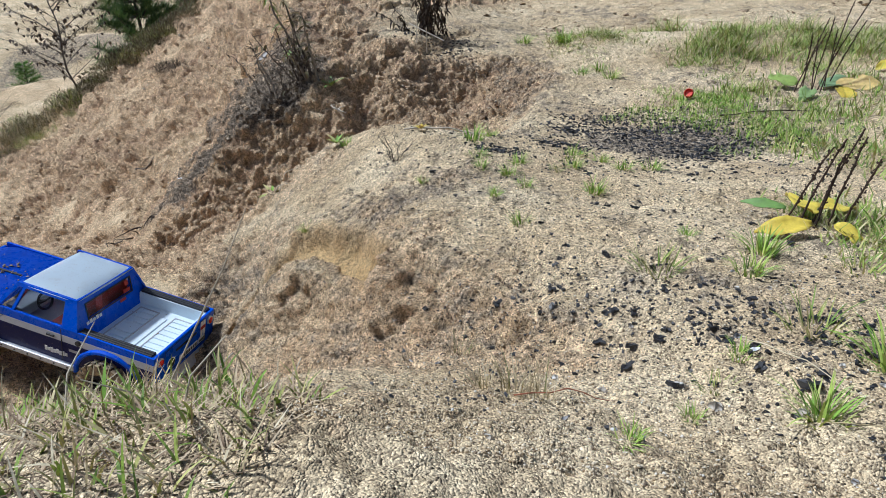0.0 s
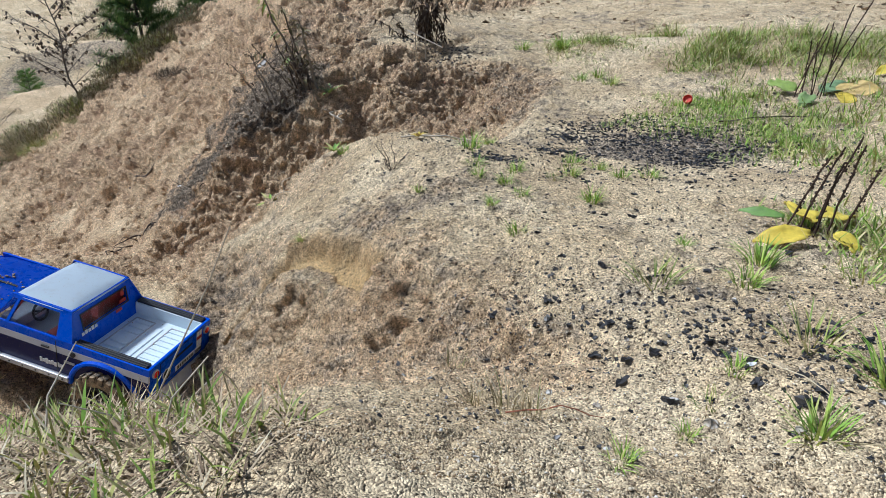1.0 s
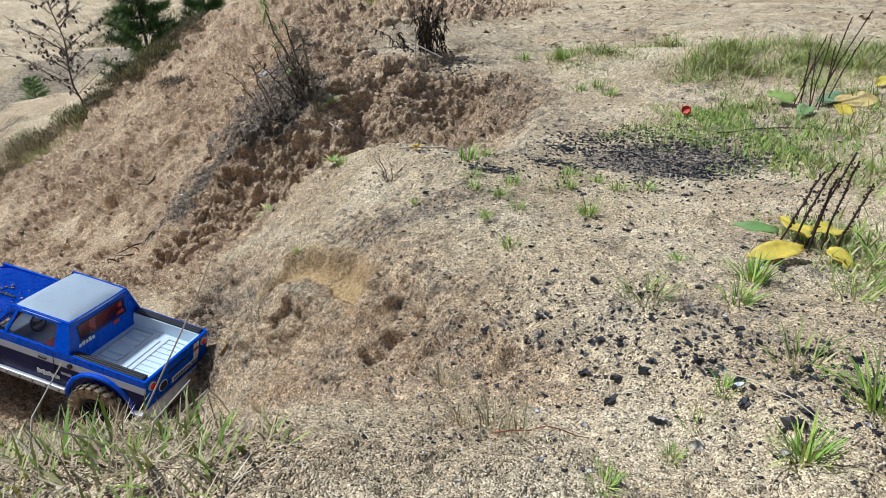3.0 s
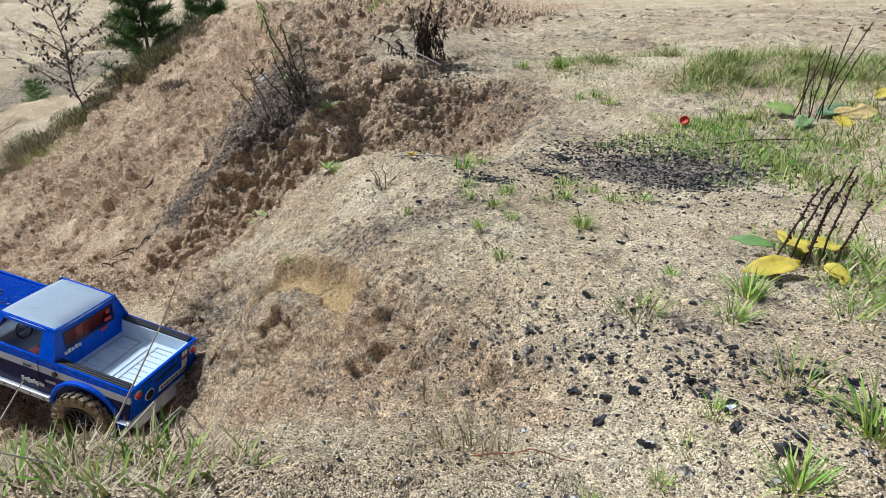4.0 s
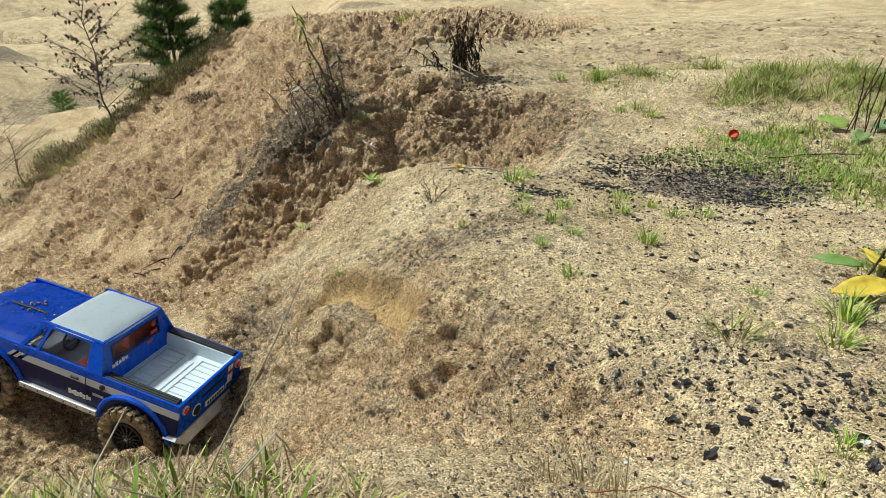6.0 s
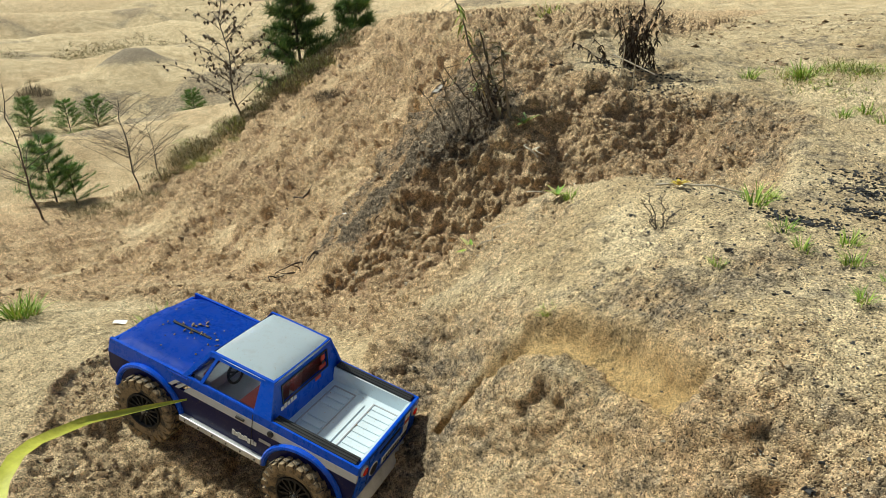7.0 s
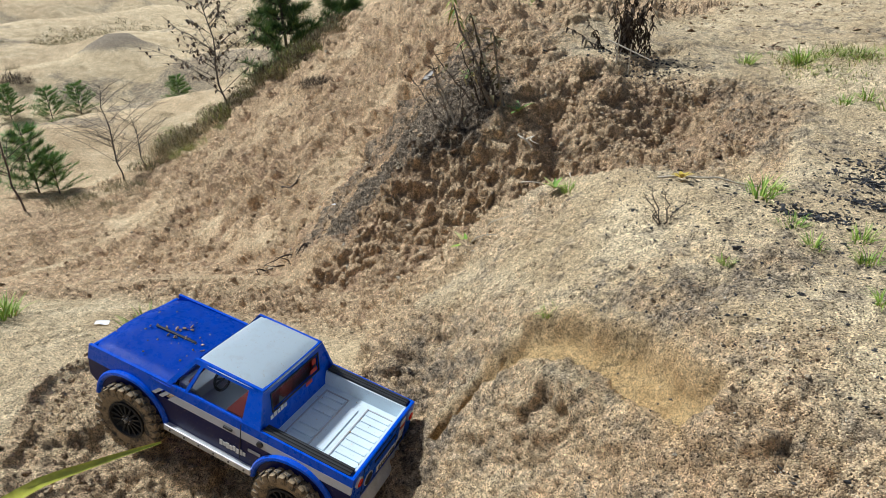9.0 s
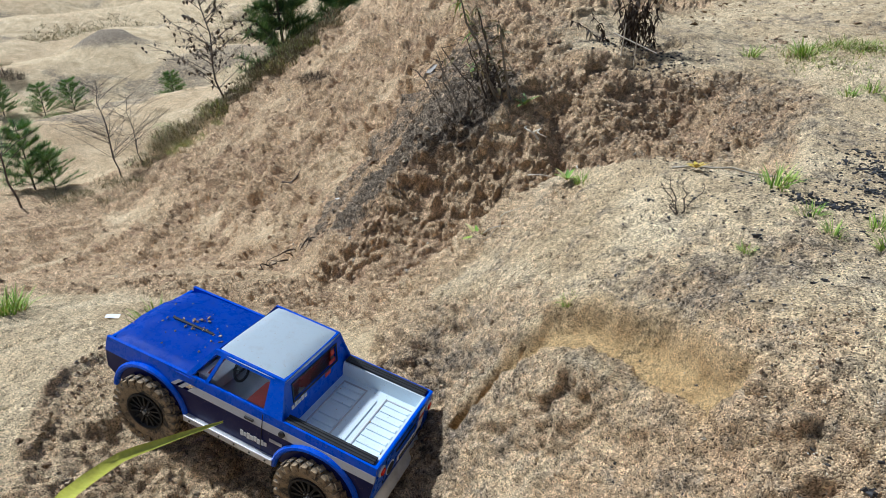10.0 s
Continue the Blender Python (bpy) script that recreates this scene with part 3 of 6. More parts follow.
def build_truck():
    truck = new("toy_truck")
    lean = lambda side: (lambda x, z: side * (-0.10 * max(0.0, z - 0.13) - 0.05 * max(0.0, 0.105 - z)))
    # outline of the lower side, with both wheel arches
    low = [(-0.243, 0.094)] + [(-0.228, 0.09)] + arc(-0.157, 0.066, 0.070, 165, 18, 14) + [(-0.088, 0.083), (0.078, 0.083)] + arc(0.148, 0.066, 0.070, 162, 15, 14) + [(0.222, 0.09), (0.236, 0.10), (0.238, 0.131), (-0.247, 0.131)]
    bm = bmesh.new()
    for s in (-1, 1):
        sheet(bm, low, s * 0.0965, s * 0.0925, lean(s))
    body = part("body", bm, NAVY, truck, "glossy navy lower sides with cut wheel arches")
    bm = bmesh.new()
    for s in (-1, 1):
        sheet(bm, [(-0.247, 0.145), (-0.247, 0.158), (0.09, 0.160), (0.236, 0.157), (0.238, 0.131), (0.105, 0.131), (0.085, 0.145)], s * 0.0972, s * 0.0925, lean(s))
    part("shoulder", bm, BLUE, body, "bright blue upper band of the body")
    bm = bmesh.new()
    for s in (-1, 1):
        sheet(bm, [(-0.247, 0.1315), (-0.247, 0.1445), (0.060, 0.1445), (0.074, 0.1315)], s * 0.0974, s * 0.0925, lean(s))
        for k in range(2):
            x = 0.070 + k * 0.014
            sheet(bm, [(x, 0.1445), (x + 0.008, 0.1445), (x + 0.022, 0.1315), (x + 0.014, 0.1315)], s * 0.0974, s * 0.0925, lean(s))
    part("stripe", bm, STRIPE, body, "dusty light grey side stripe")
    # flared lips of the arches
    for cx in (-0.157, 0.148):
        for s in (-1, 1):
            bm = bmesh.new()
            pts = [(x, s * (0.0985 - 0.003 * abs(x - cx) / 0.07), z) for x, z in arc(cx, 0.066, 0.0715, 176, 4, 18)]
            tube(bm, pts, 0.0052, 8)
            part("arch_flare", bm, BLUE, truck, smooth=True)
    # bonnet with its raised middle and dark crease
    bm = bmesh.new()
    nx, ny = 12, 14
    grid = {}
    for i in range(nx + 1):
        for j in range(ny + 1):
            u, v = i / nx, j / ny * 2 - 1
            x = 0.068 + 0.172 * u
            y = v * (0.0965 - 0.006 * u)
            z = 0.1605 + 0.006 * (1 - v * v) - 0.004 * u - 0.010 * max(0, u - 0.86) / 0.14 + 0.0025 * (abs(v) < 0.42)
            grid[i, j] = bm.verts.new((x, y, z - 0.004 * (abs(v) > 0.97)))
    for i in range(nx):
        for j in range(ny):
            bm.faces.new((grid[i, j], grid[i + 1, j], grid[i + 1, j + 1], grid[i, j + 1]))
    bmesh.ops.solidify(bm, geom=list(bm.faces), thickness=0.003)
    bonnet = part("bonnet", bm, BLUE, truck, "bright blue bonnet with sand crumbs", True)
    bm = bmesh.new()
    block(bm, 0.105, 0.185, -0.0025, 0.0015, 0.168, 0.1702, 0.0006, pose(0, 0.004, 0, 0, 0, 2))
    part("crease", bm, TRIM, bonnet)
    bm = bmesh.new()
    block(bm, 0.232, 0.239, -0.088, 0.088, 0.098, 0.152, 0.003)
    grille = part("grille", bm, BLUE, truck, "blue front panel", False)
    bm = bmesh.new()
    for k in range(7):
        block(bm, 0.238, 0.2405, -0.05, 0.05, 0.112 + k * 0.005, 0.1145 + k * 0.005)
    part("grille_bars", bm, TRIM, grille)
    for s in (-1, 1):
        bm = bmesh.new()
        lathe(bm, [(0.011, 0.0), (0.011, 0.004), (0.008, 0.006)], 20, pose(0.236, s * 0.068, 0.128, 0, 0, -90))
        part("headlight", bm, BARE, grille, smooth=True)
    bm = bmesh.new()
    block(bm, 0.236, 0.244, -0.074, 0.074, 0.072, 0.086, 0.003)
    part("front_bumper", bm, TRIM, truck, "black front bumper")
    # cab: pillars, back wall with its window, roof
    bm = bmesh.new()
    for s in (-1, 1):
        le = lambda x, z, s=s: -s * 0.40 * max(0.0, z - 0.158)
        y0, y1 = s * 0.0945, s * 0.0905
        sheet(bm, [(0.072, 0.158), (0.081, 0.158), (0.044, 0.210), (0.036, 0.210)], y0, y1, le)
        sheet(bm, [(0.040, 0.158), (0.046, 0.158), (0.031, 0.2035), (0.0255, 0.2035)], y0, y1, le)
        sheet(bm, [(-0.093, 0.158), (-0.060, 0.158), (-0.056, 0.204), (-0.056, 0.210), (-0.078, 0.210)], y0, y1, le)
        sheet(bm, [(-0.078, 0.2035), (0.044, 0.2035), (0.038, 0.2105), (-0.078, 0.2105)], y0, y1, le)
        sheet(bm, [(-0.062, 0.157), (0.075, 0.157), (0.073, 0.161), (-0.062, 0.161)], y0, y1, le)
    wall = lambda v: -0.0935 + 0.0155 * (v - 0.13) / 0.08
    for y0, y1, z0, z1 in ((-0.092, 0.092, 0.128, 0.166), (-0.090, -0.058, 0.166, 0.197), (0.058, 0.090, 0.166, 0.197), (-0.078, 0.078, 0.197, 0.2105)):
        b = bmesh.new()
        bmesh.ops.create_cube(b, size=1)
        for v in b.verts:
            z = z0 if v.co.z < 0 else z1
            squeeze = 1 - 0.4 * max(0.0, z - 0.158) / 0.09
            y = (y0 if v.co.y < 0 else y1)
            y = max(-0.0945 + 0.4 * max(0.0, z - 0.158), min(0.0945 - 0.4 * max(0.0, z - 0.158), y))
            v.co = Vector((wall(z) + (0.004 if v.co.x > 0 else 0), y, z))
        pour(b, bm)
    cab = part("cab", bm, BLUE, truck, "bright blue cab pillars and back wall")
    bm = bmesh.new()
    n = 12
    g = {}
    for i in range(n + 1):
        for j in range(n + 1):
            u, v = i / n * 2 - 1, j / n * 2 - 1
            x, y = -0.020 + 0.061 * u, 0.0755 * v
            edge = max(abs(u), abs(v))
            z = 0.2135 + 0.0035 * (1 - u * u) * (1 - v * v) - (0.0055 if edge > 0.99 else 0.0012 if edge > 0.82 else 0)
            k = 1 - 0.035 * (abs(u) * abs(v)) ** 3
            g[i, j] = bm.verts.new((-0.020 + (x + 0.020) * k, y * k, z))
    for i in range(n):
        for j in range(n):
            bm.faces.new((g[i, j], g[i + 1, j], g[i + 1, j + 1], g[i, j + 1]))
    bmesh.ops.solidify(bm, geom=list(bm.faces), thickness=0.003)
    part("roof", bm, SILVER, truck, "pale silver-white cab roof", True)
    # panes
    bm = bmesh.new()
    block(bm, -0.0005, 0.0005, -0.058, 0.058, -0.0155, 0.0155, 0, pose(wall(0.1815) + 0.002, 0, 0.1815, 0, 10.9))
    pane = part("rear_window", bm, GLASS, cab, "clear plastic rear window with small stickers")
    bm = bmesh.new()
    for y0, y1, z0, z1 in ((-0.060, 0.060, 0.1645, 0.1665), (-0.060, 0.060, 0.1965, 0.1985), (-0.060, -0.058, 0.1645, 0.1985), (0.058, 0.060, 0.1645, 0.1985)):
        block(bm, -0.0012, 0.0002, y0, y1, z0 - 0.1815, z1 - 0.1815, 0, pose(wall(0.1815) - 0.0004, 0, 0.1815, 0, 10.9))
    part("window_seal", bm, TRIM, pane)
    bm = bmesh.new()
    for y, z, w, h in ((-0.046, 0.189, 0.010, 0.010), (-0.044, 0.174, 0.018, 0.007), (-0.030, 0.1595, 0.016, 0.006)):
        block(bm, -0.0018, -0.001, y - w / 2, y + w / 2, z - h / 2 - 0.1815, z + h / 2 - 0.1815, 0.0003, pose(wall(0.1815), 0, 0.1815, 0, 10.9))
    part("red_sticker", bm, RED, pane)
    bm = bmesh.new()
    for k in range(5):
        block(bm, -0.0019, -0.001, 0.028 + k * 0.008, 0.034 + k * 0.008, -0.025, -0.019 + 0.002 * (k % 2), 0.0003, pose(wall(0.1815), 0, 0.1815, 0, 10.9))
    part("white_sticker", bm, WHITE, pane)
    for s in (-1, 1):
        bm = bmesh.new()
        le = lambda x, z, s=s: -s * 0.40 * max(0.0, z - 0.158)
        sheet(bm, [(-0.060, 0.161), (0.040, 0.161), (0.026, 0.2035), (-0.056, 0.2035)], s * 0.0925, s * 0.0918, le)
        sheet(bm, [(0.046, 0.161), (0.069, 0.161), (0.038, 0.2035), (0.031, 0.2035)], s * 0.0925, s * 0.0918, le)
        part("side_window", bm, GLASS, cab)
    bm = bmesh.new()
    b = bmesh.new()
    bmesh.ops.create_cube(b, size=1)
    for v in b.verts:
        z = 0.162 if v.co.z < 0 else 0.208
        v.co = Vector((0.078 - 0.037 * (z - 0.162) / 0.046 + 0.0008 * (v.co.x > 0), (0.086 if z < 0.17 else 0.070) * (1 if v.co.y > 0 else -1), z))
    pour(b, bm)
    part("windscreen", bm, GLASS, cab)
    # inside the cab
    bm = bmesh.new()
    block(bm, -0.085, 0.075, -0.085, 0.085, 0.112, 0.118, 0.001)
    block(bm, 0.035, 0.070, -0.08, 0.08, 0.135, 0.158, 0.004)
    inside = part("interior_tray", bm, GREYPL, truck, "grey cab floor and dashboard")
    for s in (-1, 1):
        bm = bmesh.new()
        block(bm, -0.055, -0.010, s * 0.042 - 0.027, s * 0.042 + 0.027, 0.120, 0.138, 0.005)
        block(bm, -0.068, -0.052, s * 0.042 - 0.027, s * 0.042 + 0.027, 0.125, 0.185, 0.005)
        part("seat", bm, RED, truck, "red bucket seat", True)
    bm = bmesh.new()
    for s in (-1, 1):
        tube(bm, [(-0.07, s * 0.070, 0.115), (-0.066, s * 0.066, 0.198), (0.030, s * 0.064, 0.198), (0.060, s * 0.072, 0.150)], 0.0028, 8)
    tube(bm, [(-0.066, -0.066, 0.196), (-0.066, 0.066, 0.196)], 0.0028, 8)
    part("roll_cage", bm, RED, truck, "red tubular roll cage", True)
    bm = bmesh.new()
    ring = [(0.020 + 0.008 * math.sin(a) * 0.5, 0.042 + 0.016 * math.cos(a), 0.160 + 0.016 * math.sin(a)) for a in (2 * math.pi * k / 20 for k in range(21))]
    tube(bm, ring, 0.0022, 6)
    tube(bm, [(0.020, 0.027, 0.160), (0.020, 0.057, 0.160)], 0.0018, 6)
    tube(bm, [(0.021, 0.042, 0.160), (0.045, 0.042, 0.150)], 0.002, 6)
    part("steering_wheel", bm, TRIM, truck, smooth=True)
    # load bed
    bm = bmesh.new()
    block(bm, -0.240, -0.092, -0.078, 0.078, 0.1265, 0.1295, 0.0005)
    for s in (-1, 1):
        sheet(bm, [(-0.240, 0.1295), (-0.092, 0.1295), (-0.092, 0.1555), (-0.240, 0.1555)], s * 0.078, s * 0.0745)
    block(bm, -0.241, -0.238, -0.078, 0.078, 0.128, 0.1555)
    bed = part("load_bed", bm, SILVER, truck, "silver-grey load bed, lightly sanded")
    for x0, x1, rows in ((-0.148, -0.104, 7), (-0.232, -0.182, 8)):
        for k in range(rows):
            y = -0.052 + 0.104 * k / (rows - 1)
            if x0 > -0.16 and k == rows // 2:
                continue
            bm = bmesh.new()
            block(bm, x0 + 0.004, x1 - 0.004, y - 0.0042, y + 0.0042, 0.1285, 0.1322, 0.0012)
            part("floor_rib", bm, SILVER, bed)
        bm = bmesh.new()
        for y0, y1, xa, xb in ((-0.0625, -0.0605, x0, x1), (0.0605, 0.0625, x0, x1), (-0.0625, 0.0625, x0, x0 + 0.002), (-0.0625, 0.0625, x1 - 0.002, x1)):
            block(bm, xa, xb, y0, y1, 0.1290, 0.1312, 0.0003)
        part("panel_frame", bm, STRIPE, bed)
    bm = bmesh.new()
    block(bm, -0.172, -0.158, -0.05, 0.05, 0.1285, 0.1315, 0.001)
    part("step", bm, SILVER, bed)
    for s in (-1, 1):
        for k in range(3):
            bm = bmesh.new()
            block(bm, -0.239, -0.094, s * (0.0785 + k * 0.0052) - 0.0021, s * (0.0785 + k * 0.0052) + 0.0021, 0.1555, 0.1602, 0.001)
            part("rail_pad", bm, TRIM, bed)
    # tail: panel, lamps, bumper
    bm = bmesh.new()
    block(bm, -0.2475, -0.2415, -0.0935, 0.0935, 0.092, 0.158, 0.0025)
    tail = part("tailgate", bm, BLUE, truck, "bright blue tailgate with stickers")
    bm = bmesh.new()
    for y0, y1, z0, z1 in ((-0.064, 0.064, 0.1525, 0.1532), (-0.064, 0.064, 0.101, 0.1017), (-0.0645, -0.0638, 0.101, 0.153), (0.0638, 0.0645, 0.101, 0.153)):
        block(bm, -0.2482, -0.2472, y0, y1, z0, z1)
    part("panel_gap", bm, INK, tail)
    for s in (-1, 1):
        bm = bmesh.new()
        lathe(bm, [(0.0088, 0.0), (0.0088, 0.0028), (0.0068, 0.0034)], 24, pose(-0.2470, s * 0.0785, 0.141, 0, 0, 90))
        lamp = part("tail_lamp", bm, BARE, tail, "round red tail lamp in a silver ring", True)
        bm = bmesh.new()
        lathe(bm, [(0.0064, 0.0030), (0.0064, 0.0046), (0.004, 0.0056)], 20, pose(-0.2470, s * 0.0785, 0.141, 0, 0, 90))
        part("lens", bm, LENS, lamp, smooth=True)
    bm = bmesh.new()
    block(bm, -0.2486, -0.2470, -0.038, 0.020, 0.1045, 0.1165, 0.0005)
    plate = part("plate", bm, WHITE, tail, "white plate with dark marks")
    bm = bmesh.new()
    for k in range(7):
        block(bm, -0.2490, -0.2484, -0.034 + k * 0.0074, -0.0295 + k * 0.0074, 0.107, 0.114)
    part("bars", bm, INK, plate)
    bm = bmesh.new()
    block(bm, -0.2486, -0.2470, -0.062, -0.042, 0.1045, 0.1165, 0.0005)
    tag = part("plate", bm, WHITE, tail, "small white plate with dark marks")
    bm = bmesh.new()
    for k in range(5):
        block(bm, -0.2490, -0.2484, -0.0605 + k * 0.0037, -0.0582 + k * 0.0037, 0.1065, 0.113)
    part("bars", bm, INK, tag)
    bm = bmesh.new()
    for y in (-0.060, -0.051):
        block(bm, -0.2484, -0.2470, y - 0.0034, y + 0.0034, 0.118, 0.1525)
    part("white_bands", bm, WHITE, tail)
    bm = bmesh.new()
    block(bm, -0.2489, -0.2480, -0.063, -0.047, 0.1335, 0.141, 0.0004)
    part("red_badge", bm, RED, tail)
    bm = bmesh.new()
    lathe(bm, [(0.0118, 0.0), (0.0118, 0.0012)], 26, pose(-0.2474, 0.046, 0.118, 0, 0, 90))
    emblem = part("emblem", bm, WHITE, tail, "round black and white emblem")
    bm = bmesh.new()
    lathe(bm, [(0.0100, 0.0010), (0.0100, 0.0018)], 26, pose(-0.2474, 0.046, 0.118, 0, 0, 90))
    part("face", bm, INK, emblem)
    bm = bmesh.new()
    block(bm, -0.2488, -0.2474, -0.033, 0.031, 0.1345, 0.1388, 0.0003)
    part("letter_bar", bm, INK, tail, "dark bar of lettering")
    bm = bmesh.new()
    b = bmesh.new()
    pts = [(-0.103, 0.0), (-0.088, -0.012), (0.088, -0.012), (0.103, 0.0), (0.098, 0.004), (-0.098, 0.004)]
    up = [b.verts.new((-0.247 if abs(y) > 0.095 else -0.259, y, 0.0875 + z)) for y, z in pts]
    dn = [b.verts.new((-0.222 if abs(y) > 0.095 else -0.246, y, 0.0860 + z)) for y, z in pts]
    b.faces.new(up)
    b.faces.new(dn[::-1])
    for i in range(6):
        b.faces.new((up[i], dn[i], dn[(i + 1) % 6], up[(i + 1) % 6]))
    pour(b, bm)
    part("rear_bumper", bm, BARE, truck, "scuffed bare aluminium rear bumper")
    # rock sliders
    for s in (-1, 1):
        bm = bmesh.new()
        block(bm, -0.086, 0.078, s * 0.0985 - 0.0045, s * 0.0985 + 0.0045, 0.074, 0.085, 0.0015)
        slider = part("rock_slider", bm, BARE, truck, "bare aluminium sill guard with holes")
        for k in range(6):
            bm = bmesh.new()
            lathe(bm, [(0.0016, 0.0), (0.0016, 0.0012)], 10, pose(-0.075 + k * 0.028, s * 0.1032 - 0.0006, 0.0795))
            part("hole", bm, INK, slider)
    # small fittings on the doors
    for s in (-1, 1):
        bm = bmesh.new()
        block(bm, -0.047, -0.031, s * 0.0975 - 0.0016, s * 0.0975 + 0.0016, 0.1355, 0.1395, 0.0008)
        part("door_handle", bm, TRIM, truck)
        bm = bmesh.new()
        lathe(bm, [(0.0052, -0.0014), (0.0052, 0.0014), (0.0035, 0.002)], 18, pose(-0.096, s * 0.0978, 0.1385))
        part("fuel_cap", bm, TRIM, truck)
        bm = bmesh.new()
        block(bm, -0.0625, -0.0618, s * 0.0978 - 0.0006, s * 0.0978 + 0.0006, 0.088, 0.158)
        part("door_gap", bm, INK, truck)
        bm = bmesh.new()
        for k in range(8):
            block(bm, -0.072 + k * 0.006, -0.067 + k * 0.006, s * 0.0972 - 0.0004, s * 0.0972 + 0.0004, 0.100 - 0.001 * (k % 3), 0.107 + 0.002 * (k % 2))
        part("sticker", bm, WHITE, truck, "white plain bars of side lettering")
        bm = bmesh.new()
        block(bm, -0.098, -0.076, s * 0.0972 - 0.0004, s * 0.0972 + 0.0004, 0.114, 0.1195)
        part("sticker", bm, GREYPL, truck, "small grey sticker behind the door")
    # chassis, axles, shocks
    bm = bmesh.new()
    for s in (-1, 1):
        block(bm, -0.225, 0.225, s * 0.035 - 0.002, s * 0.035 + 0.002, 0.085, 0.104, 0.0006)
    block(bm, -0.09, 0.09, -0.034, 0.034, 0.080, 0.088, 0.001)
    block(bm, -0.06, 0.06, -0.03, 0.03, 0.088, 0.112, 0.003)
    part("chassis", bm, TRIM, truck, "black ladder chassis")
    for x in (-0.157, 0.148):
        bm = bmesh.new()
        tube(bm, [(x, -0.072, 0.060), (x, 0.072, 0.060)], 0.0072, 12)
        lathe(bm, [(0.006, -0.017), (0.017, -0.010), (0.0185, 0.0), (0.017, 0.010), (0.006, 0.017)], 18, pose(x, -0.012, 0.060))
        axle = part("axle", bm, METAL, truck, "steel axle with its gear housing", True)
        for s in (-1, 1):
            bm = bmesh.new()
            tube(bm, [(x, s * 0.055, 0.066), (x + (0.02 if x < 0 else -0.02), s * 0.048, 0.128)], 0.0055, 10)
            part("shock", bm, TRIM, truck, smooth=True)
            bm = bmesh.new()
            tube(bm, [(x, s * 0.050, 0.056), (0.03 if x > 0 else -0.03, s * 0.038, 0.080)], 0.003, 8)
            part("link", bm, METAL, truck, smooth=True)
    for x, y, st in ((-0.157, 0.090, 0), (-0.157, -0.090, 0), (0.148, 0.090, 4), (0.148, -0.090, 4)):
        build_wheel(truck, x, y, 0.060, 1 if y > 0 else -1, st)
    truck.matrix_world = pose(-0.705, 1.12, -0.342, 2, -14.5, 172.5)
    return tagged(truck, "blue toy pickup truck with silver bed, stuck in the sandy gully", "toy truck")


truck = build_truck()


def truck_crumbs():
    """Sand flung onto the bonnet and into the bed."""
    s = Soup()
    r = random.Random(11)
    m = truck.matrix_world
    for _ in range(38):
        u, v = r.uniform(0.075, 0.225), r.gauss(0, 0.045)
        if abs(v) < 0.085:
            s.chunk(m @ Vector((u, v, 0.1655)), r.choice((0.0006, 0.0009, 0.0014, 0.0024)), r, 0.6, 12)
    for _ in range(34):
        u, v = r.gauss(0.135, 0.028), r.gauss(0.004, 0.014)
        s.chunk(m @ Vector((u, v, 0.1690)), r.choice((0.0012, 0.0018, 0.0026, 0.0036)), r, 0.5, 12)
    for _ in range(40):
        s.chunk(m @ Vector((r.uniform(-0.235, -0.1), r.uniform(-0.07, 0.07), 0.1305)), r.choice((0.0008, 0.001, 0.0016)), r, 0.6, 12)
    return tagged(new("sand_crumbs", s.mesh("sand_crumbs", CLOD)), "damp sand crumbs on the truck's bonnet and bed", "sand", kind="stuff")


